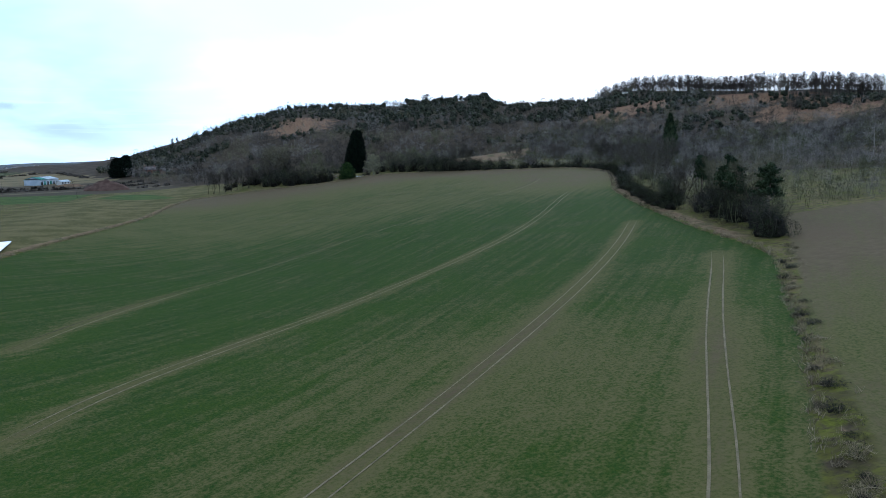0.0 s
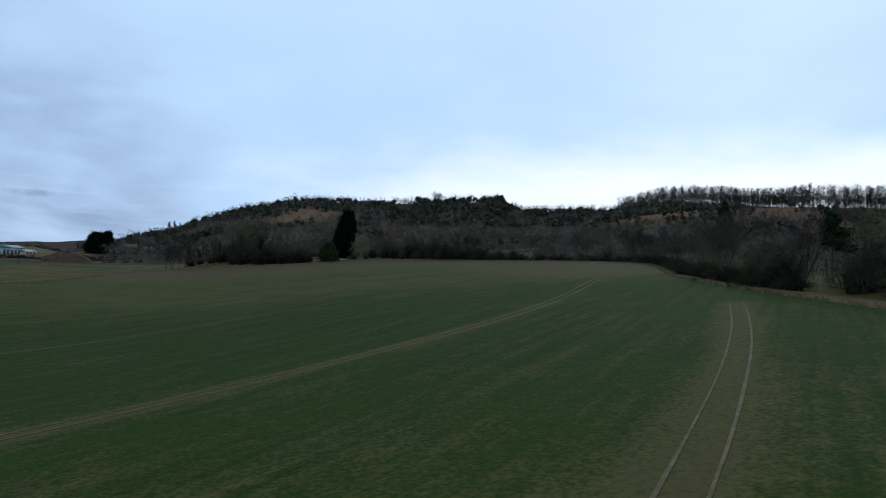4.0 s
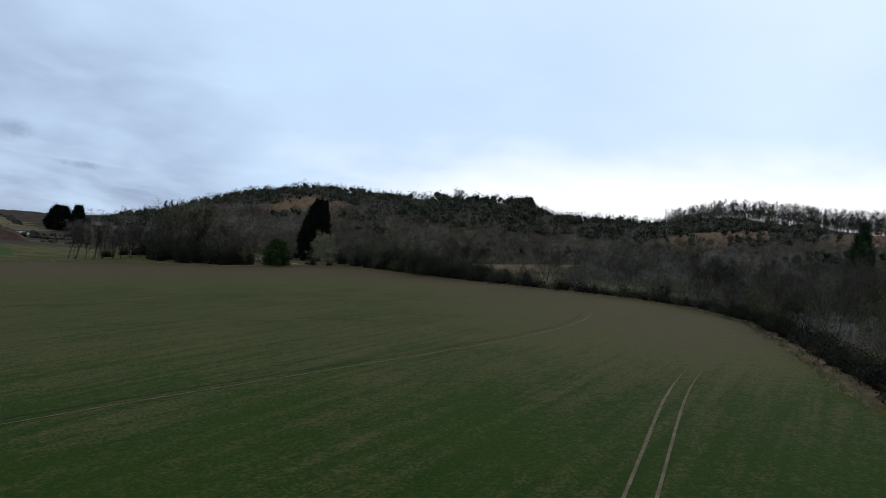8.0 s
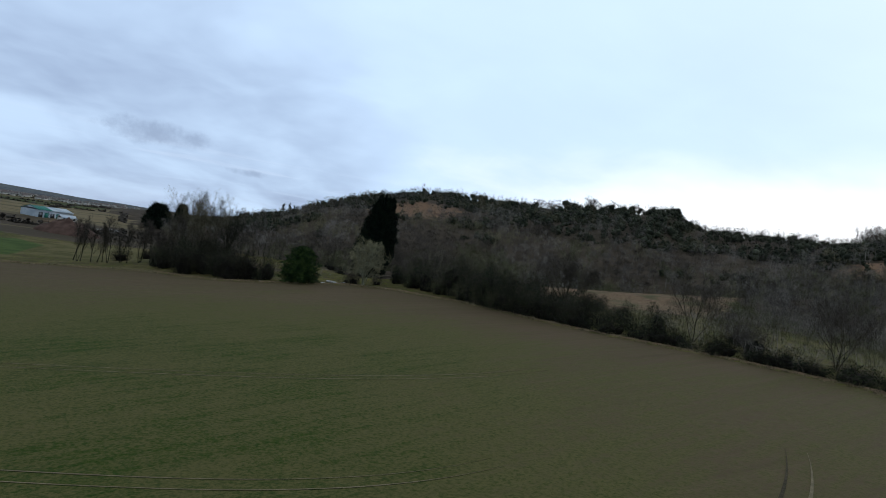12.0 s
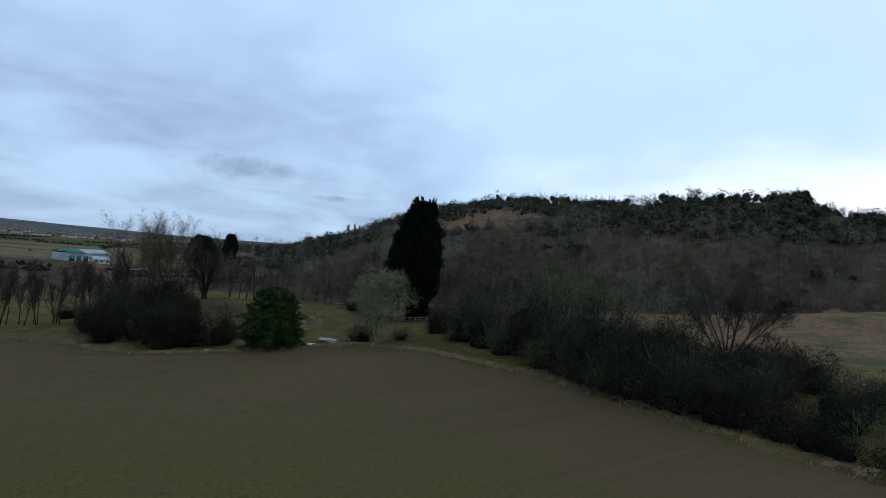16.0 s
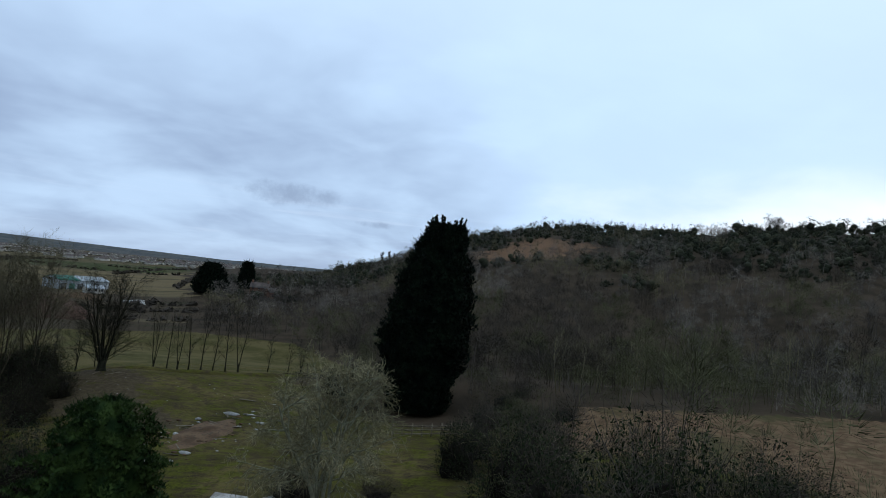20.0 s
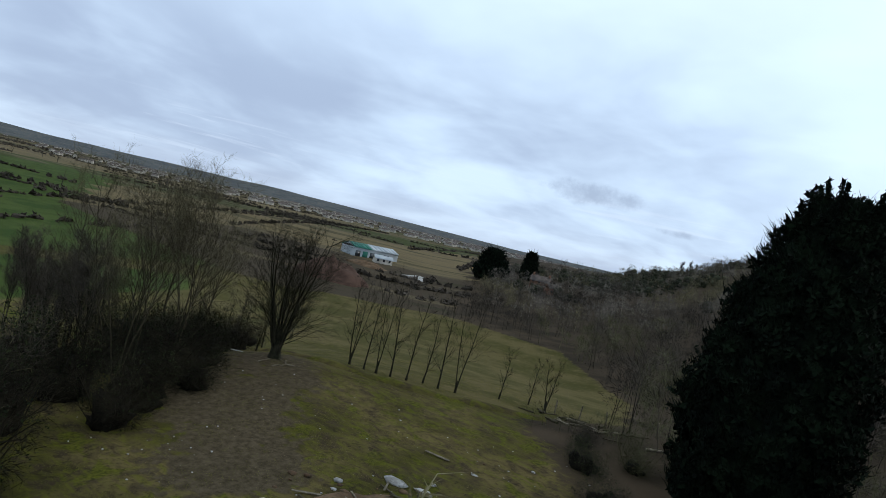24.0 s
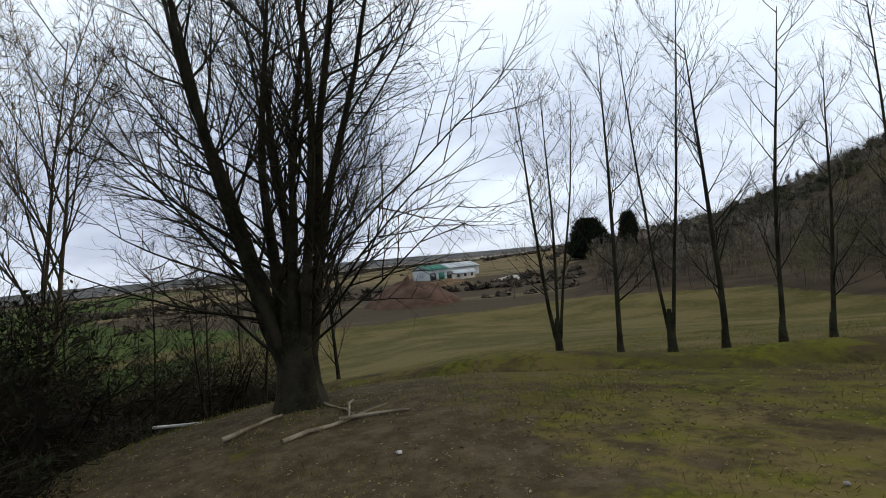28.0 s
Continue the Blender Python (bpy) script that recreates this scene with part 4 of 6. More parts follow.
# ---- woods, as far as they cannot be counted ----
def proto_bare(seed, height, stems, twigs, wide, rt, tw=0.045, low=0.24):
    """A bare tree seen from afar: stem, limbs and a rounded, see-through crown of fine twigs in a few billows."""
    rng = np.random.default_rng(seed)
    g = Geo()
    ends = []
    for s in range(stems):
        a = rng.uniform(0, 6.28)
        base = np.array([math.cos(a), math.sin(a), 0]) * (0.3 if stems > 1 else 0)
        tip = base * 3 + [rng.normal() * 0.4, rng.normal() * 0.4, height * rng.uniform(0.78, 0.9)]
        mid = (base + tip) / 2 + rng.normal(size=3) * 0.25
        g.tube([base, mid, tip], [rt, rt * 0.65, 0.02], 3)
        for k in range(5):
            t = rng.uniform(low, 0.85)
            q = base + (tip - base) * t
            b = rng.uniform(0, 6.28)
            e = q + np.array([math.cos(b) * wide * (1.15 - 0.6 * t), math.sin(b) * wide * (1.15 - 0.6 * t), height * 0.2 * rng.uniform(0.6, 1.3)])
            e[2] = min(e[2], height * 0.92)
            g.tube([q, (q + e) / 2 + rng.normal(size=3) * 0.1, e], [rt * 0.4, rt * 0.28, 0.015], 2)
            ends.append((q + e * 2) / 3)
        ends.append(tip * [1, 1, 0.94])
    ends = np.array(ends)
    k = rng.integers(0, len(ends), twigs)
    d, p = ball_points(rng, twigs, 0.1)
    start = ends[k] + p * [wide * 0.42, wide * 0.42, height * 0.13]
    start[:, 2] = np.clip(start[:, 2], height * low * 0.5, height)
    out = (start - [0, 0, height * 0.5]) * [1 / wide, 1 / wide, 1.6 / height]
    v = out + d * 0.55 + [0, 0, 0.35]
    v /= np.linalg.norm(v, axis=1, keepdims=True) + 1e-9
    g.needles(start, v, rng.uniform(0.5, 1.3, twigs) * height * 0.12, tw, rng)
    return g.arrays()


def proto_ever(seed, height, wide, n, leaf=0.42):
    rng = np.random.default_rng(seed)
    g = Geo()
    g.tube([(0, 0, 0), (0, 0, height * 0.6)], [0.2, 0.08], 3)
    c, s = lumps(rng, 7, wide, wide, height)
    bm = bmesh.new()
    bmesh.ops.create_icosphere(bm, subdivisions=1, radius=1.0)
    ball, tri = np.array([q.co[:] for q in bm.verts]), np.array([[q.index for q in f.verts] for f in bm.faces])
    bm.free()
    for q in range(4):
        g.add(np.maximum(c[q] + ball * rng.uniform(0.8, 1.02, (len(ball), 1)) * s[q] * np.array([wide, wide, height * 0.55]), [-99, -99, 0.1]), f3=tri)
    k = rng.integers(0, len(c), n)
    d, p = ball_points(rng, n, 0.85)
    ctr = c[k] + p * s[k][:, None] * np.array([wide, wide, height * 0.55])
    ctr[:, 2] = np.abs(ctr[:, 2]) + 0.1
    g.leaves(ctr, d, leaf, rng)
    return g.arrays()


def scatter(name, protos, x, y, size, mat, label, category, rng, tall=None):
    """Copies of a few tree shapes set down over the land, in one mesh."""
    g = Geo()
    which = rng.integers(0, len(protos), len(x))
    z = land(x, y) - 0.2
    for k, (v, f3, f4) in enumerate(protos):
        idx = np.nonzero(which == k)[0]
        if not len(idx):
            continue
        a = rng.uniform(0, 2 * np.pi, len(idx))
        c, s = np.cos(a)[:, None], np.sin(a)[:, None]
        sc = size[idx][:, None]
        st = sc if tall is None else sc * tall[idx][:, None]
        vx = (v[None, :, 0] * c - v[None, :, 1] * s) * sc + x[idx][:, None]
        vy = (v[None, :, 0] * s + v[None, :, 1] * c) * sc + y[idx][:, None]
        vz = v[None, :, 2] * st + z[idx][:, None]
        off = (np.arange(len(idx)) * len(v))[:, None, None]
        g.add(np.stack([vx, vy, vz], -1).reshape(-1, 3), f3=(f3[None] + off).reshape(-1, 3) if len(f3) else None, f4=(f4[None] + off).reshape(-1, 4) if len(f4) else None)
    return tagged(new(name, g.mesh(name, M[mat])), label, category, kind="stuff")


def hill_t(x, y):
    px, py = x - HUB[0], y - HUB[1]
    az, r = np.degrees(np.arctan2(px, py)), np.hypot(px, py)
    foot, rim, top = (np.interp(az, RIDGE_AZ, k) for k in (FOOT_R, RIDGE_R, RIDGE_Z))
    return (r - foot) / (rim - foot), top, az, r


def blocked(x, y):
    """Open ground where no wood grows."""
    open_ = np.maximum.reduce([inside(x, y, FIELD) + 9, inside(x, y, FIELD_EAST) + 4, inside(x, y, STRAW) + 1, inside(x, y, MEADOW) + 1, inside(x, y, CLEARING) + 8, inside(x, y, M_GAP)])
    glade = (np.hypot((x + 35) / 46, (y - 600) / 70) < 1) | (np.hypot((x - 250) / 40, (y - 330) / 32) < 1) | (np.hypot((x - 330) / 45, (y - 250) / 40) < 1) | (np.hypot((x - 175) / 45, (y + 45) / 45) < 1)
    return (open_ > 0) | (glade & (np.sin(x * 12.9898 + y * 78.233) < 0.55))


def build_woods():
    rng = np.random.default_rng(5)
    n = 30000
    x, y = rng.uniform(-260, 520, n), rng.uniform(-120, 800, n)
    t, top, az, r = hill_t(x, y)
    ok = (top > 6) & (t > -0.12) & (np.hypot(x + 26, y - 224) > 11) & ~((x < -34) & (y < 236)) & (t < 1.16) & ~blocked(x, y)
    keep = rng.uniform(size=n) < np.clip(1.15 - 0.55 * t, 0.35, 1.0)
    x, y, t, az, r = (k[ok & keep] for k in (x, y, t, az, r))
    # evergreen and ivy-clad patches come in drifts
    drift = np.array([noise.noise((a * 0.013, b * 0.013, 7.0)) for a, b in zip(x, y)])
    dense = np.array([noise.noise((a * 0.03, b * 0.03, 2.0)) for a, b in zip(x, y)])
    crest = (t > 0.78) & (az > 14) & (az < 29)
    ever = (r > 190) & (t > 0.42) & (drift + 0.30 * (t > 0.6) + 0.40 * crest > 0.17) & (rng.uniform(size=len(x)) < 0.62)
    bare = [proto_bare(s, 9.0, 1 + s % 2, 230, 2.8, 0.06, 0.030) for s in range(6)]
    far_bare = [proto_bare(20 + s, 8.5, 1, 105, 3.3, 0.09, 0.06) for s in range(5)]
    tall = [proto_bare(40 + s, 13.0, 1, 130, 1.5, 0.13, 0.036, 0.18) for s in range(6)]
    evers = [proto_ever(60 + s, 6.8, 4.0, 130, 0.26) for s in range(4)]
    b = ~ever
    near = b & (r < 260)
    sz = np.clip(0.84 * np.exp(rng.normal(size=len(x)) * 0.27), 0.45, 1.55) * (1 + 0.18 * dense)
    olive = near & (dense + 0.35 * np.sin(x * 0.11) > 0.22)
    grey = near & ~olive & (x > 25) & (rng.uniform(size=len(x)) < 0.5)
    near = near & ~olive & ~grey
    scatter("grey_hillside_wood", bare, x[grey], y[grey], sz[grey], "twig_grey", "bare purplish-grey winter trees on the lower hillside", "woodland", rng)
    scatter("olive_hillside_wood", bare, x[olive], y[olive], sz[olive], "twig_olive", "olive-grey lichened bare trees on the lower hillside", "woodland", rng)
    scatter("bare_hillside_wood", bare, x[near], y[near], sz[near], "twig", "bare brown winter trees covering the lower hillside", "woodland", rng)
    f = b & (r >= 260)
    patch_ = np.array([noise.noise((a * 0.022, b * 0.022, 11.0)) for a, b in zip(x, y)]) + rng.normal(size=len(x)) * 0.07
    for name, pick, mat, label in (
        ("bare_upper_wood", np.abs(patch_) <= 0.14, "twig_grey", "bare grey-brown trees on the upper hillside"),
        ("dark_upper_wood", patch_ > 0.14, "twig", "dark brown bare trees in drifts on the upper hillside"),
        ("pale_upper_wood", patch_ < -0.14, "twig_ash", "pale olive-brown bare trees in drifts on the upper hillside"),
    ):
        scatter(name, far_bare, x[f & pick], y[f & pick], sz[f & pick], mat, label, "woodland", rng)
    scatter("evergreen_hillside_wood", evers, x[ever], y[ever], sz[ever] * np.where(crest[ever], 1.3, 1.0), "ever_dark", "dark evergreen and ivy-clad trees among the bare wood", "woodland", rng)
    # crest line of taller trees against the sky
    m = 1980
    ca = np.concatenate([rng.uniform(-14, 28, 330), rng.uniform(28, 44, 150), rng.uniform(44, 90, 1500)])
    cr = np.interp(ca, RIDGE_AZ, RIDGE_R) * rng.uniform(0.97, 1.05, m)
    cx, cy = HUB[0] + cr * np.sin(np.radians(ca)), HUB[1] + cr * np.cos(np.radians(ca))
    scatter("crest_trees", tall, cx, cy, np.where(ca > 43, 1.25, 0.72) * rng.uniform(0.6, 1.15, m), "twig", "line of tall bare trees along the crest of the hill", "woodland", rng)
    # slim pale trunks at the foot of the slope
    px, py = rng.uniform(-8, 150, 560), rng.uniform(215, 330, 560)
    t3, top3, az3, r3 = hill_t(px, py)
    ok = (t3 > -0.1) & (t3 < 0.3) & ~blocked(px, py)
    scatter("pale_trunked_wood", [proto_bare(95 + s, 11.0, 1, 60, 1.4, 0.10, 0.022, 0.4) for s in range(5)], px[ok], py[ok], rng.uniform(0.7, 1.15, ok.sum()), "twig_ash", "slim pale-trunked bare trees at the foot of the hill", "woodland", rng)
    # undergrowth along the foot of the wood
    k = 6000
    ux, uy = rng.uniform(-60, 190, k), rng.uniform(-120, 330, k)
    ux[:260], uy[:260] = rng.uniform(-54, -12, 260), rng.uniform(226, 264, 260)
    t2, top2, az2, r2 = hill_t(ux, uy)
    ok = (inside(ux, uy, FIELD) < -5) & (inside(ux, uy, FIELD_EAST) < -3) & (inside(ux, uy, STRAW) < -1) & (inside(ux, uy, CLEARING) < -3) & (inside(ux, uy, MEADOW) < -2) & (t2 < 0.45) & ((ux > -12) | (inside(ux, uy, YARD) > 0)) & (inside(ux, uy, M_GAP) < 0) & (hill_t(ux, uy)[2] > -60) & (np.hypot(ux + 25, uy - 222) > 10)
    ux, uy = ux[ok], uy[ok]
    low = [proto_bare(80 + s, 4.6, 3, 170, 2.8, 0.04, 0.024, 0.12) for s in range(4)]
    us = np.where(ux < -12, 0.55, 1.0) * rng.uniform(0.6, 1.25, len(ux))
    ash = (np.sin(ux * 0.13 + 1.0) + np.sin(uy * 0.09) + rng.normal(size=len(ux)) * 0.5 > 0.2) & (ux > 25)
    scatter("undergrowth", low, ux[~ash], uy[~ash], us[~ash], "twig_olive", "tangled olive-brown scrub under the wood's edge", "scrub", rng)
    scatter("grey_undergrowth", low, ux[ash], uy[ash], us[ash], "twig_grey", "tangled grey-brown scrub under the wood's edge", "scrub", rng)


build_woods()


# ---- wheel tracks ----
def build_tramlines():
    rng = np.random.default_rng(31)
    for row_, line in enumerate(TRAMLINES):
        root = tagged(new("tramline"), "pair of pale wheel tracks pressed into the crop", "wheel track", "tramlines", "structure")
        c = swept(line)
        d = np.gradient(c, axis=0)
        d /= np.linalg.norm(d, axis=1, keepdims=True)
        side = np.stack([-d[:, 1], d[:, 0]], 1)
        for off in (-0.86, 0.86):
            n = len(c)
            wl, wr = ((0.09 if row_ < 2 else 0.12 if row_ < 4 else 0.07) + 0.06 * np.convolve(rng.normal(size=n), np.ones(13) / 13, "same") for _ in range(2))
            fade = np.clip(np.minimum(np.arange(n), n - 1 - np.arange(n)) / 12.0, 0.15, 1)
            a, b = c + side * (off + wl * fade)[:, None], c + side * (off - wr * fade)[:, None]
            rows = [a, (a + b) / 2, b]
            v = np.concatenate([np.column_stack([r, land(r[:, 0], r[:, 1]) + (0.035 if k != 1 else 0.02)]) for k, r in enumerate(rows)])
            i = np.arange(n - 1)
            g = Geo()
            g.add(v, f4=np.concatenate([np.stack([i + k * n, i + 1 + k * n, i + 1 + (k + 1) * n, i + (k + 1) * n], 1) for k in (0, 1)]))
            part("wheel_track", g, M["tramline_dark" if off > 0 and line[0][1] == -128 else "tramline"], root, shade=True)


build_tramlines()


# ---- round the clearing ----
def at(x, y, dz=0.0):
    return (x, y, ground_z(x, y) + dz)


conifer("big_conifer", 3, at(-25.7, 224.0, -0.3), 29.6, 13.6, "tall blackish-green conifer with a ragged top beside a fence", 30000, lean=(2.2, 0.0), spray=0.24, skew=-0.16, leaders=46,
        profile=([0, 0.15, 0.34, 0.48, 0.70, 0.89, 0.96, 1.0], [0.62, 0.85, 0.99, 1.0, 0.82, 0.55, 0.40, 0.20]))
conifer("evergreen_bush", 5, at(-39.0, 171.8, -0.3), 10.4, 8.8, "large rounded glossy green evergreen bush at the field edge", 24000, "laurel", spray=0.14, ragged=0.9, profile=([0, 0.1, 0.3, 0.55, 0.8, 0.93, 1.0], [0.88, 0.97, 1.0, 0.88, 0.64, 0.4, 0.08]), category="bush")
bare_tree("lichened_tree", 21, at(-22.0, 175.5), 15.8, DROOPING, 5, 0.24, "bare tree with pale grey lichened twisted branches", "bark_pale", "twig_pale", 0.22, twig_len=0.11, twig_wide=0.026)
bare_tree("multi_stemmed_tree", 7, at(-74.4, 215.5), 18.0, MANY_STEMMED, 10, 0.26, "bare dark tree with many rising stems from one thick base", "bark_dark", "twig_dark", 0.21, twig_len=0.08, twig_wide=0.006, split=0.9)
many = [ob for ob in bpy.data.objects if ob.name == "multi_stemmed_tree"][0]
bole, turns, rings = Geo(), np.arange(20) * 2 * np.pi / 20, np.linspace(-0.4, 3.4, 12)
flutes = 1 + 0.10 * np.cos(turns * 5 + 0.4)[None] + 0.07 * np.cos(turns * 3 + rings[:, None] * 0.5)
girth = (np.interp(rings, [-0.4, 0.0, 0.6, 2.0, 2.9, 3.4], [0.95, 0.74, 0.58, 0.50, 0.42, 0.22]))[:, None] * flutes
ring, turn_ = np.meshgrid(np.arange(11), np.arange(20), indexing="ij")
bole.add(np.stack([girth * np.cos(turns), girth * np.sin(turns), np.repeat(rings[:, None], 20, 1)], -1).reshape(-1, 3),
         f4=np.stack([ring * 20 + turn_, ring * 20 + (turn_ + 1) % 20, (ring + 1) * 20 + (turn_ + 1) % 20, (ring + 1) * 20 + turn_], -1).reshape(-1, 4))
part("bole", bole, M["bark_dark"], many, shade=True)
bare_tree("spreading_tree", 9, at(33.0, 171.0), 14.5, FAN, 10, 0.22, "bare grey tree with fanned stems behind the hedge", "bark", "twig", 0.85, twig_wide=0.014)

ROW = [(-73.3, 226.7, 12, 3), (-70.6, 226.5, 12, 1), (-68.8, 226.8, 13.3, 2), (-67.4, 227.9, 13.4, 1), (-66.0, 229.4, 14.8, 1), (-64.9, 231.4, 12.5, 1), (-62.6, 231.5, 14.8, 1), (-60.8, 232.7, 15.6, 2), (-58.4, 239.4, 8.5, 1), (-56.0, 243.0, 6.5, 1), (-52.4, 240.5, 7, 2)]
for k, (x, y, h, stems) in enumerate(ROW):
    bare_tree("young_poplar", 100 + k, at(x, y), h * 1.14, SLENDER, stems, 0.04 + 0.0055 * h if stems == 1 else 0.105, "slender bare young tree in a row along the meadow ditch", "bark_dark", "twig_dark", 0.16, "row of young trees", 0.12, 0.006, split=0.0 if stems == 1 else 1.0)

TALLS = [(-75.5, 203.5, 18), (-84.5, 202, 20), (-83, 206, 20.5), (-79, 206, 20), (-84.5, 211.5, 18), (-85.5, 198, 18), (-80.5, 202, 20.5), (-78, 199.5, 18.5)]
for k, (x, y, h) in enumerate(TALLS):
    bare_tree("tall_bare_tree", 140 + k, at(x, y), h * 1.17, VASE, (2, 3, 1)[k % 3], 0.17, "tall bare tree with fine upswept branches rising from a thicket", "bark", "twig_ash", 0.2, "tall trees by the clearing", 0.08, 0.010)

for k in range(18):
    u = k / 17
    x, y = -122 + 40 * u + 1.4 * math.sin(k * 2.1), 207 - 8 * u + 1.6 * math.cos(k * 1.7)
    bare_tree("shelter_belt_tree", 170 + k, at(x, y), 13.5 + 2.2 * math.sin(k * 1.3), TALL, 1 + (k % 4 == 2), 0.14, "slim bushy-topped bare tree in a belt at the field corner", "bark_dark", "twig", 0.2, "field corner belt", 0.16, 0.014)
for k, (x, y) in enumerate([(-88, 214), (-91, 216), (-85, 216), (-94, 219), (-82, 219), (-83.5, 221), (-80.5, 221.5), (-86.5, 219), (-89, 222), (-84, 217.5), (-92, 213)]):
    bare_tree("thin_sapling", 190 + k, at(x, y), 9.0 + k % 3, SLENDER, 1, 0.09, "thin bare sapling behind the thicket", "bark_dark", "twig", 0.2, "saplings behind the thicket", 0.12, 0.008)

THICKET = [("thicket_a", -80, 190, 1.50), ("thicket_b", -74, 183, 1.58), ("dark_a", -67, 179, 1.50), ("thicket_b", -61, 175.5, 1.50), ("dark_a", -54, 173, 1.42), ("thicket_a", -49, 174, 1.20), ("dark_a", -76, 194, 1.1), ("dark_b", -67, 193.5, 1.0), ("dark_b", -83.5, 196, 1.5),
           ("dark_b", -71, 187, 1.3), ("dark_b", -62, 182, 1.50), ("dark_a", -82, 202, 1.20), ("bramble_a", -77, 205, 0.96), ("bramble_a", -71, 196, 0.96), ("dark_a", -76, 203.5, 1.45), ("dark_a", -71, 198, 1.1), ("dark_a", -80.5, 208.5, 1.2), ("bramble_a", -71.5, 203.5, 1.0), ("bramble_a", -76, 207.5, 1.0), ("dark_a", -86, 212, 1.5), ("dark_b", -95, 215, 1.2), ("dark_b", -100, 221, 1.2), ("dark_b", -92, 209, 1.6), ("dark_b", -106, 228, 1.1), ("dark_b", -110, 216, 1.2), ("dark_b", -89, 219, 1.0), ("thicket_a", -83, 205, 1.0), ("dark_b", -97, 229, 1.0), ("dark_b", -91, 222, 1.4), ("dark_b", -88, 215.5, 1.35), ("bramble_a", -79.8, 211.2, 0.5), ("bramble_a", -78, 209.6, 0.5), ("bramble_b", -81.5, 213.6, 0.55), ("bramble_a", -68.5, 197.5, 0.8), ("dark_b", -71, 203.5, 0.8), ("thicket_a", -86.5, 191, 1.1), ("dark_a", -82, 186, 1.0), ("dark_b", -57, 170, 1.2), ("dark_b", -72, 176, 1.2)]
for k, (style, x, y, s) in enumerate(THICKET):
    shrub("thicket_shrub", style, at(x, y, -0.2), s, squash=1.0 if style.startswith("bramble") else 0.8 if y > 211 else 1.0 if y > 197 else 1.15, label="dense dark winter shrub tangled with ivy at the field edge", turn=k * 1.3, group="thicket by the clearing")
EDGE = [("thicket_a", -8, 182, 1.30, 1.1), ("thicket_b", -3, 176, 1.45, 1.1), ("thicket_a", 2, 170, 1.5, 1.1), ("pale", -1, 169.5, 1.0, 0.9), ("dark_a", 6, 163, 1.2, 1.1), ("thicket_b", 8.5, 157.5, 1.35, 1.1), ("pale", 5, 160, 0.95, 0.9), ("thicket_a", 12.5, 150, 1.2, 1.0), ("pale", 9.5, 152.5, 1.0, 0.9), ("thicket_b", 16, 145, 1.15, 0.9), ("pale", 13, 146.5, 0.8, 0.9),
        ("thicket_b", 20, 139.5, 1.1, 0.85), ("thicket_a", 24.5, 135, 0.95, 0.8), ("thicket_b", 9, 172, 1.30, 1.1), ("thicket_a", 14, 165, 1.25, 1.0), ("dark_a", 18, 158, 1.0, 0.8), ("thicket_a", 23, 150, 0.9, 0.75), ("thicket_b", 28.5, 143, 0.95, 0.75), ("pale", 5, 177, 1.1, 1.0), ("thicket_c", -5, 190, 1.3, 1.1), ("pale", -8, 196, 1.15, 1.1), ("thicket_c", -13, 201, 0.95, 1.0),
        ("thicket_a", -13.5, 190, 0.9, 1.0), ("bramble_a", 28, 160, 1.2, 1.0), ("pale", -27.5, 180.5, 0.62, 0.9), ("thicket_c", -25, 179, 0.75, 1.0), ("thicket_c", -19, 181, 0.6, 0.9), ("thicket_b", -35.5, 219, 0.6, 0.9), ("thicket_b", -40, 225, 0.65, 0.9), ("dark_a", 10, 154, 1.0, 0.9), ("dark_a", 14.5, 148, 1.0, 0.9), ("dark_b", 21, 146, 0.95, 0.9), ("dark_a", 18.5, 140, 0.9, 0.75), ("dark_a", 22.5, 134.5, 0.85, 0.75), ("dark_b", 27, 131, 0.8, 0.75), ("dark_a", 33, 134, 0.8, 0.75), ("thicket_b", 36.5, 139, 0.8, 0.75), ("dark_a", 40, 131, 0.75, 0.75), ("thicket_b", 41, 143, 0.8, 0.75), ("dark_a", 29, 155, 0.8, 0.8), ("thicket_b", 34, 159, 0.85, 0.75), ("thicket_a", 37, 151, 0.85, 0.75), ("dark_a", 32, 148, 0.85, 0.8), ("bramble_a", 38, 164, 1.3, 1.0), ("bramble_b", 29, 166, 1.2, 1.0), ("pale", -37, 230, 0.7, 0.9), ("thicket_b", -14, 212, 0.7, 0.9), ("pale", -10.5, 218, 0.7, 0.9), ("thicket_b", -13, 224, 0.75, 0.9), ("thicket_a", -8, 209, 0.7, 0.8), ("thicket_c", -11, 231, 0.8, 0.9), ("thicket_b", -4, 216, 0.65, 0.8), ("thicket_b", -13, 196.5, 0.8, 0.9), ("thicket_a", -33, 233, 0.8, 0.9), ("thicket_c", -43, 231, 0.6, 0.8), ("thicket_a", 12, 179, 1.15, 0.95), ("thicket_b", 18, 174, 1.2, 0.95), ("dark_a", 22, 168, 1.1, 0.9), ("thicket_b", 15, 186, 1.1, 0.9), ("thicket_a", 23, 160, 1.1, 0.9), ("thicket_b", 3, 186, 1.2, 0.95)]
for k, (style, x, y, s, tall_) in enumerate(EDGE):
    shrub("hedge_shrub", style, at(x, y, -0.2), s * (1.25 if x > 12 and y < 165 else 1.0), "grey-green winter shrub in the overgrown hedge beside the field" if style != "pale" else "pale lichened twiggy shrub in the overgrown hedge", k * 2.1, "overgrown hedge", squash=tall_ * (1.35 if y < 173 else 1.15))

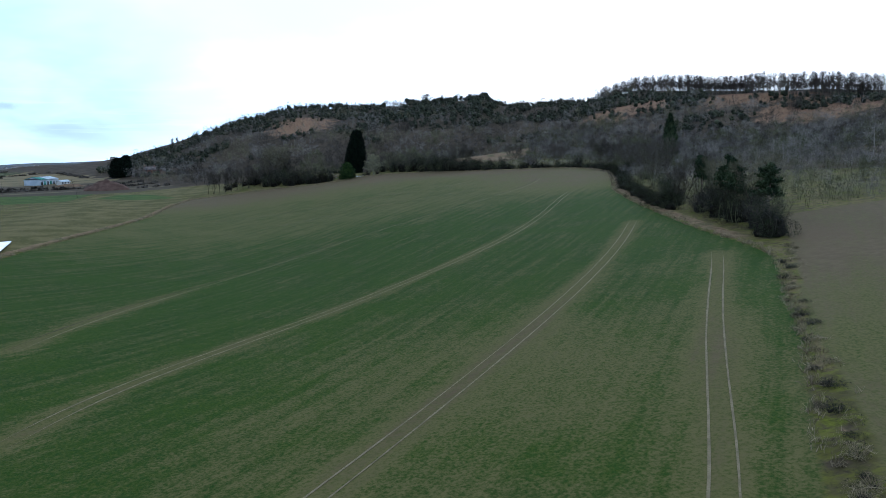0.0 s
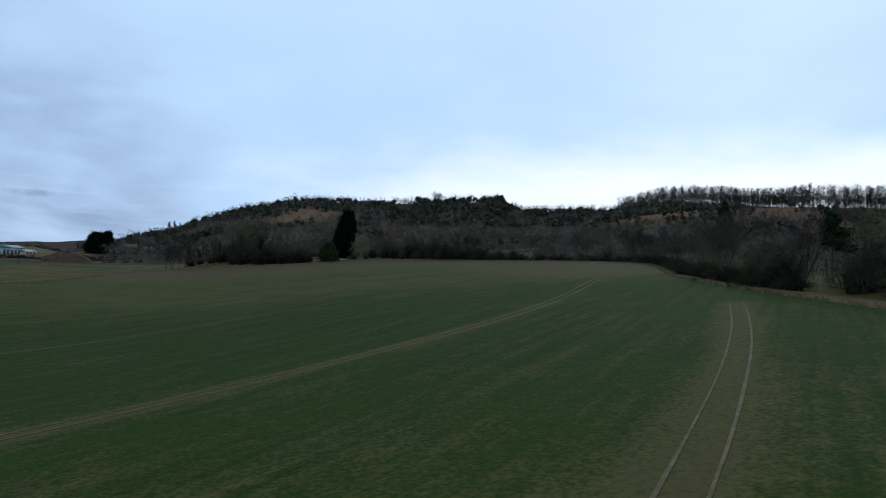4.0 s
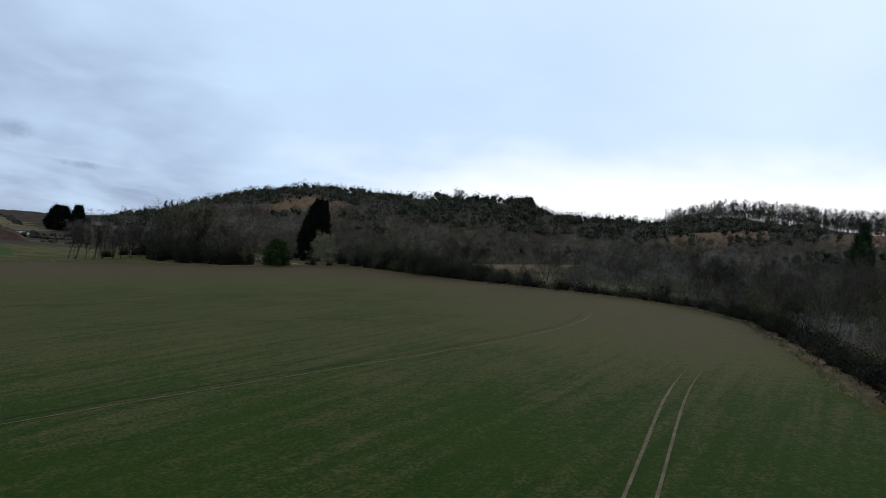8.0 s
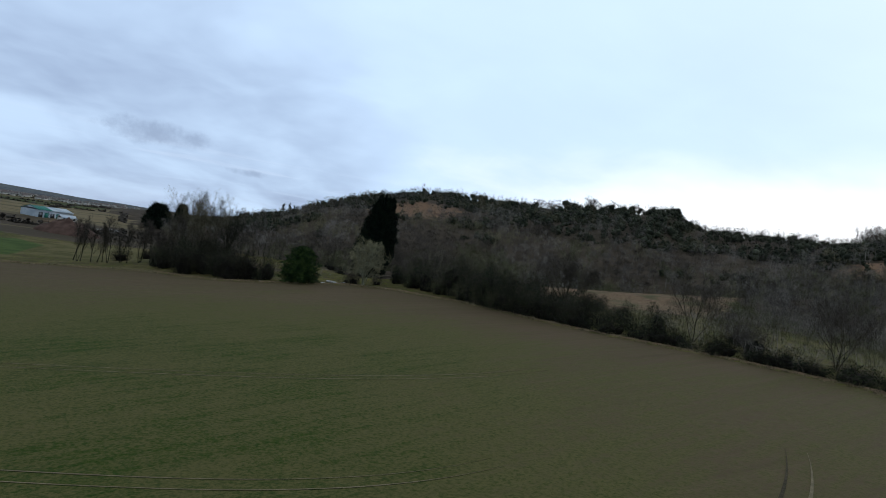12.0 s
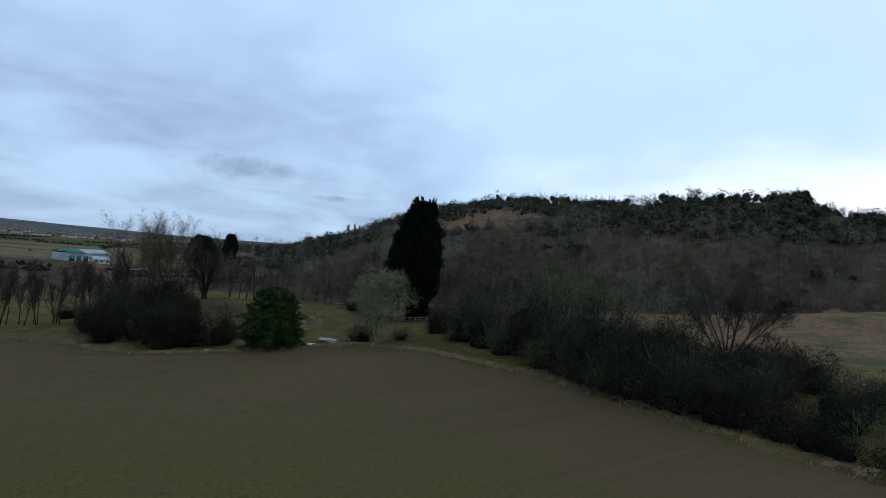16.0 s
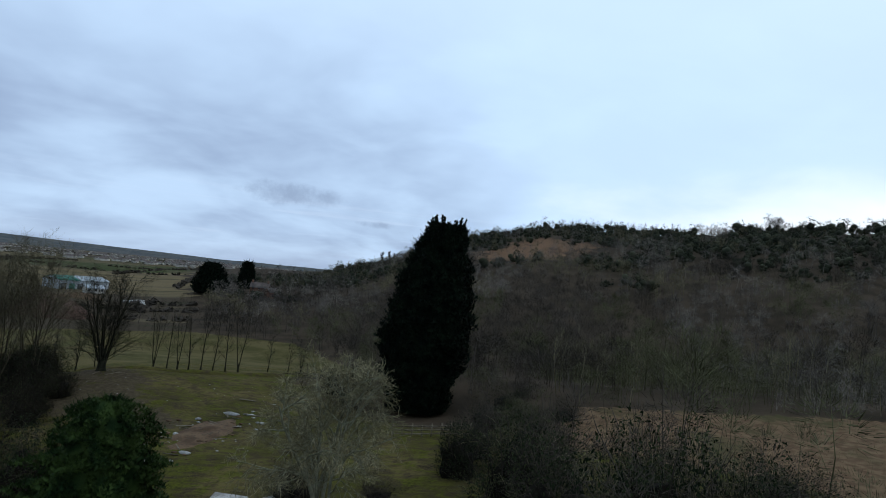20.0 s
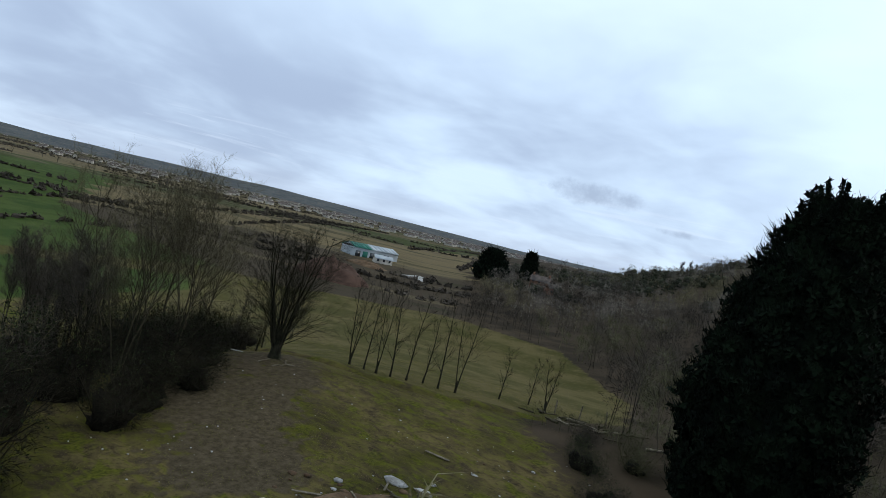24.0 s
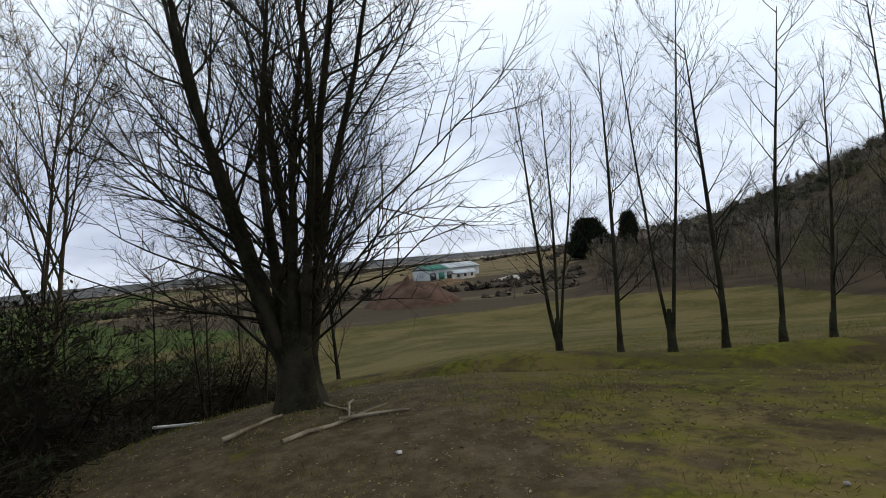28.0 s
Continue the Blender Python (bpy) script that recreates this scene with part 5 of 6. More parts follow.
HEDGE = [(26, 130), (40, 116), (52, 103), (63, 88), (69, 64), (63, 33), (43, -6), (30, -30), (16, -64), (7, -90)]
for k, (x, y) in enumerate(along(HEDGE, 3.1)):
    shrub("bramble", "bramble_a" if k % 3 else "bramble_b", at(x + 1.2 * math.sin(k * 2.7), y, -0.15), 1.25 + 0.3 * math.sin(k * 1.9), "low dark mass of bramble along the field hedge", k * 0.9, "bramble hedge", "bramble")
BACK = [(44, 127), (50, 122), (58, 113), (67, 103), (74, 93), (78, 78), (77, 60), (73, 44), (66, 28), (57, 8), (48, -12), (36, -36), (27, -58), (18, -78), (60, 124), (86, 84), (84, 52), (70, 10)]
for k, (x, y) in enumerate(BACK):
    if k % 2:
        bare_tree("hedge_tree", 230 + k, at(x, y), 12.5 + k % 3, SPREADING, 3, 0.17, "small bare spreading tree behind the bramble hedge", "bark", "twig", 0.5, "trees behind the hedge", 0.16, 0.014)
    else:
        shrub("hedge_back_shrub", "thicket_c" if k % 4 else "thicket_a", at(x, y, -0.2), 1.25, "grey-brown shrub behind the bramble hedge", k * 1.1, "shrubs behind the hedge")

PINES = [(4, -124, 11), (8, -116, 12), (9, -109, 10), (13, -101, 12), (16, -92, 11), (22, -80, 11)]
for k, (x, y, h) in enumerate(PINES):
    if k in (1, 4):
        bare_tree("corner_tree", 260 + k, at(x, y), h + 1.0, SPREADING, 2, 0.15, "bare brown tree between the pines at the field corner", "bark", "twig_ash", 0.35, "trees among the pines", 0.16, 0.014)
    else:
        pine("pine_tree", 260 + k, at(x, y), h, "dark green pine with a bare ruddy trunk at the field corner", 2.5, bare=0.42, group="field corner pines")
for k, (x, y) in enumerate([(0, -127), (4, -116), (8, -106), (9, -97), (15, -93), (12, -81), (21, -101), (6, -108), (-4, -134), (17, -76)]):
    shrub("corner_shrub", ("thicket_c", "dark_a", "thicket_a")[k % 3], at(x, y, -0.2), 1.35, "bushy brown shrub beneath the pines", k * 1.7, "shrubs beneath the pines")
conifer("dark_spruce", 44, at(103.5, 53, -0.4), 24.0, 9.5, "tall dark spruce standing above the bare wood", 6000, "needle", taper=0.85, base=0.08, spray=0.5, ragged=0.5)
FENCE_LINE = [(-66.5, -213), (-60.8, -205), (-51.8, -194), (-39.3, -178.4), (-25.8, -161.4), (-13.6, -148.4), (-8, -143)]
for k, (x, y) in enumerate(along(FENCE_LINE, 1.5)):
    shrub("boundary_scrub", "scrub_dark" if k % 3 == 1 else "scrub", at(x + 0.6 * math.sin(k * 3.1), y + 0.5 * math.cos(k * 2.3), -0.1), 0.5 + 0.2 * math.sin(k * 1.7), "dark low bush in the strip between two fields" if k % 3 == 1 else "straw-coloured dead scrub in the strip between two fields", k * 1.3, "boundary scrub")

# ---- small things in the clearing ----
def lump(rng, size, flat=0.5):
    g = Geo()
    bm = bmesh.new()
    bmesh.ops.create_icosphere(bm, subdivisions=1, radius=1.0)
    for v in bm.verts:
        v.co *= rng.uniform(0.7, 1.15)
        v.co.x *= size[0]
        v.co.y *= size[1]
        v.co.z *= size[2] * flat
    bm.verts.index_update()
    g.add([v.co[:] for v in bm.verts], f3=[[v.index for v in f.verts] for f in bm.faces])
    bm.free()
    return g


def log(name, a, b, r, mat, label, category, group=""):
    a, b = np.array(at(*a)), np.array(at(*b))
    a[2] += r * 0.9
    b[2] += r * 0.9
    rng = np.random.default_rng(int(abs(a[0] * 97 + b[1] * 31)))
    g = Geo()
    t = np.linspace(0, 1, 6)[:, None]
    pts = (b - a) * t + rng.normal(size=(6, 3)) * [[0.05, 0.05, 0.02]]
    g.tube(pts, r * np.linspace(1.1, 0.6, 6), 7)
    ob = new(name, g.mesh(name, M[mat], True))
    ob.location = a
    return tagged(ob, label, category, group)


def slab(name, x, y, size, turn, tilt, mat, label, category, group="", dz=0.0):
    bm = bmesh.new()
    bmesh.ops.create_cube(bm, size=1.0)
    bmesh.ops.scale(bm, vec=size, verts=bm.verts)
    bmesh.ops.bevel(bm, geom=list(bm.edges), offset=min(size) * 0.2, segments=1, affect="EDGES")
    me = bpy.data.meshes.new(name)
    bm.to_mesh(me)
    bm.free()
    me.materials.append(M[mat])
    ob = new(name, me)
    ob.matrix_world = Matrix.LocRotScale(at(x, y, dz + size[2] * 0.45), Euler((tilt, tilt * 0.5, turn)), None)
    return tagged(ob, label, category, group)


def fence_run(x0, y0, x1, y1):
    n = 9
    root = thing("wooden_fence", at(x0, y0), "low weathered pale wooden fence beside the big conifer", "fence")
    base = np.array(at(x0, y0))
    rng = np.random.default_rng(3)
    for k in range(n):
        p = np.array(at(x0 + (x1 - x0) * k / (n - 1), y0 + (y1 - y0) * k / (n - 1))) - base
        g = Geo()
        g.box((p[0] - 0.06, p[1] - 0.06, p[2] - 0.3), (p[0] + 0.06, p[1] + 0.06, p[2] + 1.55 + rng.uniform(-0.05, 0.08)))
        part("post", g, M["plank"], root)
        if k:
            for z in (0.35, 0.8, 1.25):
                g = Geo()
                g.tube([q + [0, -0.08, z], p + [0, -0.08, z + rng.uniform(-0.04, 0.04)]], [0.07, 0.07], 4)
                part("rail", g, M["plank"], root)
        q = p


fence_run(-24.0, 203.0, -15.0, 205.5)
rng = np.random.default_rng(77)
slab("concrete_slab", -32.2, 174.2, (2.6, 1.1, 0.18), 0.5, 0.12, "white_board", "pale broken slab dumped at the field edge", "slab", "dumped slabs")
slab("concrete_slab", -30.0, 177.0, (2.2, 1.2, 0.2), -0.2, -0.1, "stone", "grey broken slab dumped at the field edge", "slab", "dumped slabs")
slab("concrete_slab", -31.5, 178.8, (3.0, 1.4, 0.35), 0.2, 0.08, "stone", "grey concrete slab lying on rubble", "slab", "dumped slabs")
slab("concrete_slab", -28.0, 180.0, (1.6, 0.9, 0.25), 0.9, -0.15, "stone", "grey broken slab dumped at the field edge", "slab", "dumped slabs")
slab("white_board", -48.2, 168.6, (1.5, 0.5, 0.12), 0.3, 0.05, "white_board", "white board lying at the field edge", "board")
slab("white_board", -80.0, 214.6, (1.7, 0.12, 0.08), 0.7, 0.0, "white_board", "thin white board lying in dead leaves", "board", dz=0.1)
for k in range(70):
    x, y = -46 + rng.normal() * 3.5, 200 + rng.normal() * 7.5
    s = rng.uniform(0.12, 0.5)
    ob = new("rubble_stone", lump(rng, (s, s * rng.uniform(0.6, 1), s * 0.8)).mesh("rubble_stone", M["stone" if rng.uniform() < 0.35 else "soil_orange"]))
    ob.location = at(x, y, s * 0.1)
    tagged(ob, "broken pale rubble in the clearing", "stone", "clearing rubble")
for k in range(16):
    a = rng.uniform(0, 3.14)
    slab("broken_board", -46 + rng.normal() * 2.6, 197 + rng.normal() * 5.0, (rng.uniform(0.9, 2.6), rng.uniform(0.12, 0.3), 0.06), a, rng.uniform(-0.12, 0.12), ("plank", "stick", "bark")[k % 3], "broken weathered board lying in the clearing rubble", "board", "broken boards", 0.12)
for k, (x, y, s) in enumerate([(-46.5, 205.5, 1.3), (-44.2, 206.0, 0.9), (-41, 203, 0.8), (-43, 190, 0.9), (-45, 186.5, 1.1)]):
    ob = new("rubble_stone", lump(rng, (s, s * 0.6, s * 0.4)).mesh("rubble_stone", M["stone"]))
    ob.location = at(x, y, 0.05)
    tagged(ob, "large pale lump of broken concrete", "stone", "clearing rubble")
for k in range(150):
    x, y = rng.uniform(-78, -34), rng.uniform(188, 226)
    if inside(x, y, CLEARING) < -4:
        continue
    s = rng.uniform(0.04, 0.13)
    ob = new("small_stone", lump(rng, (s, s * 0.8, s)).mesh("small_stone", M["stone"]))
    ob.location = at(x, y, s * 0.2)
    tagged(ob, "small pale stone in the grass", "stone", "stones in the grass")
log("dead_branch", (-73.6, 212.6), (-73.9, 214.5), 0.060, "stick", "pale dead branch lying by the thick tree", "branch", "dead branches")
log("dead_branch", (-71.6, 213.0), (-71.6, 216.2), 0.055, "stick", "pale dead branch lying by the thick tree", "branch", "dead branches")
log("dead_branch", (-71.7, 214.6), (-70.6, 216.0), 0.050, "stick", "pale dead branch lying by the thick tree", "branch", "dead branches")
log("dead_branch", (-74.4, 215.9), (-71.7, 215.1), 0.040, "stick", "pale dead branch lying by the thick tree", "branch", "dead branches")
log("dead_branch", (-73.0, 216.1), (-71.5, 214.7), 0.040, "stick", "pale dead branch lying by the thick tree", "branch", "dead branches")
for k in range(30):
    x, y = -46.5 + rng.normal() * 3.2, 239 + rng.normal() * 2.2
    a = rng.uniform(0, 3.14)
    log("cut_log", (x, y), (x + math.cos(a) * 2.2, y + math.sin(a) * 2.2), rng.uniform(0.05, 0.17), "stick" if k % 3 == 0 else "bark", "cut log in an untidy pile by the wood's edge", "log", "log pile")

for k, (x, y) in enumerate([(-51.5, 241.5), (-49, 243.5), (-46, 244.5), (-43.5, 246.5), (-40.5, 247), (-37.5, 249)]):
    slab("fence_post", x, y, (0.16, 0.16, 2.0), k * 0.7, 0.10 * math.sin(k * 2.3), "plank", "leaning old wooden fence post by the log pile", "post", "old fence posts")

# ---- on the hill ----
bare_tree("crest_oak", 301, at(131, 642), 15, SPREADING, 3, 0.35, "lone bare oak standing above the crest of the hill", "bark_dark", "twig_dark", 0.3, twig_wide=0.022, twig_len=0.13)
for k, (x, y, h) in enumerate([(-205, 776, 15), (-198, 782, 13), (-190, 770, 10)]):
    bare_tree("ridge_tree", 310 + k, at(x, y), h, TALL, 1, 0.35, "tall bare tree on the low end of the ridge", "bark_dark", "twig_dark", 0.3, "ridge trees", 0.2, 0.03)


def grass_bank():
    """The raised grassy lip of the ditch before the row of young trees."""
    c = curved([(-84, 221), (-77, 221.5), (-71, 223), (-63, 226), (-56, 231), (-50, 236)], 0.5)
    d = np.gradient(c, axis=0)
    d /= np.linalg.norm(d, axis=1, keepdims=True)
    s = np.stack([-d[:, 1], d[:, 0]], 1)
    rng = np.random.default_rng(4)
    n = len(c)
    rows = []
    for off, up in ((-1.6, -0.1), (-0.9, 0.28), (-0.2, 0.42), (0.35, 0.3), (0.6, -0.1)):
        p = c + s * (off + 0.12 * np.sin(np.arange(n) * 0.7 + off))[:, None]
        rows.append(np.column_stack([p, land(p[:, 0], p[:, 1]) + up * (1 + 0.25 * np.sin(np.arange(n) * 0.33))]))
    i = np.arange(n - 1)
    g = Geo()
    g.add(np.concatenate(rows), f4=np.concatenate([np.stack([i + k * n, i + 1 + k * n, i + 1 + (k + 1) * n, i + (k + 1) * n], 1) for k in range(4)]))
    tagged(new("grass_bank", g.mesh("grass_bank", M["land"], True)), "low grassy bank along the meadow ditch", "bank", kind="structure")


grass_bank()

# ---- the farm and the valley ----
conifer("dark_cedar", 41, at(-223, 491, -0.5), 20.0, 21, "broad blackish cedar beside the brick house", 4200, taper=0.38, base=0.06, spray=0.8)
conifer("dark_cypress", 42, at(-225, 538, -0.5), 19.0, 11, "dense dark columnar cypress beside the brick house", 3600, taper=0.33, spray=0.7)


def house(name, x, y, w, d, h, roof, turn, wall_mat, roof_mat, label, chimneys=1, windows=3, category="house", group=""):
    root = thing(name, at(x, y, -0.5), label, category, group, turn)
    g = Geo()
    v = [(-w / 2, -d / 2, 0), (w / 2, -d / 2, 0), (w / 2, d / 2, 0), (-w / 2, d / 2, 0), (-w / 2, -d / 2, h), (w / 2, -d / 2, h), (w / 2, d / 2, h), (-w / 2, d / 2, h), (-w / 2, 0, h + roof), (w / 2, 0, h + roof)]
    g.add(v, f3=[(4, 7, 8), (5, 9, 6)], f4=[(0, 1, 5, 4), (1, 2, 6, 5), (2, 3, 7, 6), (3, 0, 4, 7)])
    wall = part("wall", g, M[wall_mat], root)
    e = 0.4
    for s in (-1, 1):
        k = roof / (d / 2)
        g = Geo()
        a, b = (s * (d / 2 + e), h - e * k + 0.1), (0, h + roof + 0.1)
        v = [(-w / 2 - e, a[0], a[1]), (w / 2 + e, a[0], a[1]), (w / 2 + e, b[0], b[1]), (-w / 2 - e, b[0], b[1])]
        g.add(v + [(p[0], p[1], p[2] + 0.18) for p in v], f4=[(3, 2, 1, 0), (4, 5, 6, 7), (0, 1, 5, 4), (1, 2, 6, 5), (2, 3, 7, 6), (3, 0, 4, 7)])
        part("roof", g, M[roof_mat], root)
    for c in range(chimneys):
        cx = -w / 2 + 0.8 + c * (w - 1.6)
        g = Geo()
        g.box((cx - 0.5, -0.5, h + roof * 0.4), (cx + 0.5, 0.5, h + roof + 1.6))
        part("chimney", g, M[wall_mat], root)
    for c in range(windows):
        for s in (-1, 1):
            for z in ((1.0, 3.6) if h > 4.5 else (1.0,)):
                wx = -w / 2 + w * (c + 0.5) / windows
                g = Geo()
                g.box((wx - 0.55, s * (d / 2) - 0.04, z + 0.5), (wx + 0.55, s * (d / 2) + 0.04, z + 2.0))
                part("window", g, M["window_dark"], wall)
    return root


house("brick_house", -198, 506, 11, 7, 5, 3.0, 0.3, "brick", "slate", "two-storey red-brick house with chimneys below the wooded hill", 2)
house("brick_outhouse", -184, 494, 8, 6, 4, 2.4, 1.2, "brick", "slate", "small red-brick outbuilding beside the house", 0, 2)


def barn(x, y):
    w, d, h, ridge = 31, 14, 5.0, 2.2
    root = thing("green_barn", at(x, y, -0.5), "long farm barn with a green sheet roof and pale walls", "barn", turn=1.35)
    g = Geo()
    g.add([(-w / 2, -d / 2, 0), (w / 2, -d / 2, 0), (w / 2, d / 2, 0), (-w / 2, d / 2, 0), (-w / 2, -d / 2, h), (w / 2, -d / 2, h), (w / 2, d / 2, h), (-w / 2, d / 2, h), (-w / 2, 0, h + ridge), (w / 2, 0, h + ridge)],
          f3=[(4, 7, 8), (5, 9, 6)], f4=[(0, 1, 5, 4), (1, 2, 6, 5), (2, 3, 7, 6), (3, 0, 4, 7)])
    wall = part("wall", g, M["grey_metal"], root)
    for s in (-1, 1):
        for k in range(10):
            x0, x1 = -w / 2 - 0.4 + (w + 0.8) * k / 10, -w / 2 - 0.4 + (w + 0.8) * (k + 1) / 10 - 0.06
            g = Geo()
            lo, hi = (s * (d / 2 + 0.6), h + 0.02), (0, h + ridge + 0.15)
            v = [(x0, *lo), (x1, *lo), (x1, *hi), (x0, *hi)]
            g.add(v + [(p[0], p[1], p[2] + 0.15) for p in v], f4=[(3, 2, 1, 0), (4, 5, 6, 7), (0, 1, 5, 4), (1, 2, 6, 5), (2, 3, 7, 6), (3, 0, 4, 7)])
            part("roof_sheet", g, M["green_metal" if k < 4 else "grey_metal"], root)
    for k in range(5):
        g = Geo()
        g.box((-w / 2 + 1 + k * 5, -d / 2 - 0.06, 0), (-w / 2 + 4.4 + k * 5, -d / 2 + 0.06, 3.4))
        part("door", g, M["green_metal" if k % 2 else "window_dark"], wall)


barn(-282, 450)
house("farm_shed", -262, 440, 10, 6, 3, 1.6, 1.0, "render_wall", "grey_metal", "pale low farm shed among rough ground", 0, 3, "shed")


def mound(x, y, rx, ry, h, mat, name, label):
    n = 26
    g = Geo()
    u, a = np.meshgrid(np.linspace(0, 1, 12), np.linspace(0, 2 * np.pi, n, endpoint=False), indexing="ij")
    wob = np.array([noise.noise((math.cos(q) * 1.5 + x, math.sin(q) * 1.5, p * 3)) for p, q in zip(u.ravel(), a.ravel())]).reshape(u.shape)
    px, py = x + u * rx * np.cos(a) * (1 + 0.25 * wob), y + u * ry * np.sin(a) * (1 + 0.25 * wob)
    pz = land(px, py) - 0.3 + (h + 0.3) * (1 - u**1.6) * (1 + 0.35 * wob)
    i, j = np.meshgrid(np.arange(11), np.arange(n), indexing="ij")
    k = (j + 1) % n
    g.add(np.stack([px, py, pz], -1).reshape(-1, 3), f4=np.stack([i * n + j, (i + 1) * n + j, (i + 1) * n + k, i * n + k], -1).reshape(-1, 4))
    return tagged(new(name, g.mesh(name, M[mat], True)), label, "mound")


mound(-209, 352, 19, 12, 7.5, "soil_red", "earth_mound", "long heap of red-brown soil on waste ground")
mound(-250, 415, 14, 8, 2.2, "soil_orange", "rubble_heap", "low heap of pale rubble on waste ground")
mound(-222, 425, 10, 7, 1.6, "stone", "rubble_heap", "low heap of pale rubble on waste ground")
mound(-45.5, 197, 4.0, 9.0, 0.35, "soil_orange", "clay_patch", "bare patch of orange clay and brick dust")
slab("plastic_sheet", -166, -20, (10, 26, 0.3), 0.2, 0.0, "sheet_white", "long white plastic sheet on the grass beside the field", "sheet")


def build_valley():
    rng = np.random.default_rng(12)
    # hedgerows that part the fields of the plain
    g_x, g_y = [], []
    for _ in range(330):
        d, a = rng.uniform(320, 3000), radians(rng.uniform(-112, -16))
        cx, cy = d * math.sin(a), 100 + d * math.cos(a)
        turn = 0.5 + (math.pi / 2 if rng.uniform() < 0.5 else 0) + rng.normal() * 0.15
        L = rng.uniform(60, 320)
        k = int(L / (2.6 + d / 500))
        s = np.linspace(-L / 2, L / 2, k)
        g_x.append(cx + s * math.cos(turn) + rng.normal(size=k))
        g_y.append(cy + s * math.sin(turn) + rng.normal(size=k))
    x, y = np.concatenate(g_x), np.concatenate(g_y)
    t, top, az, r = hill_t(x, y)
    ok = (top < 5) & (inside(x, y, MEADOW) < -5) & (inside(x, y, WEST) < -5) & (inside(x, y, FIELD) < -5) & (np.hypot(x + 280, y - 450) > 60)
    x, y = x[ok], y[ok]
    low = [proto_ever(300 + s, 1.9, 2.4, 9, 1.0) for s in range(3)]
    scatter("valley_hedgerows", low, x, y, rng.uniform(0.5, 1.3, len(x)), "twig", "dark hedgerows dividing the fields of the valley", "hedgerow", rng)
    n = 420
    d, a = rng.uniform(250, 2600, n), np.radians(rng.uniform(-112, -18, n))
    x, y = d * np.sin(a), 100 + d * np.cos(a)
    t, top, az, r = hill_t(x, y)
    ok = (top < 5) & (inside(x, y, MEADOW) < -5) & (inside(x, y, WEST) < 0) & (np.hypot(x + 280, y - 450) > 60)
    scatter("valley_trees", [proto_bare(320 + s, 9, 1, 40, 3.0, 0.25) for s in range(3)], x[ok], y[ok], rng.uniform(0.7, 1.3, n)[ok], "twig", "scattered bare trees over the valley", "trees", rng)
    # houses of the far town
    g, roofs = Geo(), Geo()
    for _ in range(760):
        d = rng.uniform(1100, 3000)
        a = radians(rng.choice([-62, -50, -42, -36, -30, -25]) + rng.normal() * 4.5)
        x, y = d * math.sin(a), 100 + d * math.cos(a)
        w, dp, h = rng.uniform(7, 13), rng.uniform(6, 8), rng.uniform(3.0, 4.4)
        c, s = math.cos(k := rng.uniform(0, 3.14)), math.sin(k)
        z = ground_z(x, y) - 0.5
        put = lambda q: [(x + p[0] * c - p[1] * s, y + p[0] * s + p[1] * c, z + p[2]) for p in q]
        b = [(-w / 2, -dp / 2), (w / 2, -dp / 2), (w / 2, dp / 2), (-w / 2, dp / 2)]
        g.add(put([(*p, 0) for p in b] + [(*p, h) for p in b] + [(-w / 2, 0, h + 2.2), (w / 2, 0, h + 2.2)]), f3=[(4, 7, 8), (5, 9, 6)], f4=[(0, 1, 5, 4), (1, 2, 6, 5), (2, 3, 7, 6), (3, 0, 4, 7)])
        roofs.add(put([(-w / 2 - 0.3, -dp / 2 - 0.4, h - 0.1), (w / 2 + 0.3, -dp / 2 - 0.4, h - 0.1), (w / 2 + 0.3, 0, h + 2.3), (-w / 2 - 0.3, 0, h + 2.3), (w / 2 + 0.3, dp / 2 + 0.4, h - 0.1), (-w / 2 - 0.3, dp / 2 + 0.4, h - 0.1)]), f4=[(0, 1, 2, 3), (3, 2, 4, 5)])
    tagged(new("town_walls", g.mesh("town_walls", M["render_wall"])), "pale walls of the small houses of the far town", "houses", kind="stuff")
    tagged(new("town_roofs", roofs.mesh("town_roofs", M["slate"])), "brown pitched roofs of the far town", "roofs", kind="stuff")


build_valley()


def far_hills():
    """The low blue-grey rim of hills round the plain."""
    az = np.radians(np.linspace(-130, -8, 240))
    top = np.array([26 + 26 * smooth((-math.degrees(a) - 28) / 30.0) + 14 * noise.noise((a * 3.0, 1.0, 0)) + 9 * noise.noise((a * 14.0, 4.0, 0)) for a in az])
    g = Geo()
    rows = [np.column_stack([r * np.sin(az), 100 + r * np.cos(az), z]) for r, z in ((3500, np.full(240, -6.0)), (3900, top * 0.35), (4200, top * 0.9 + 8), (4560, np.full(240, -6.0)))]
    i = np.arange(239)
    g.add(np.concatenate(rows), f4=np.concatenate([np.stack([i + k * 240, i + 1 + k * 240, i + 1 + (k + 1) * 240, i + (k + 1) * 240], 1) for k in range(3)]))
    tagged(new("far_hills", g.mesh("far_hills", M["far_hill"], True)), "low far hills along the edge of the plain", "hills", kind="structure")


far_hills()


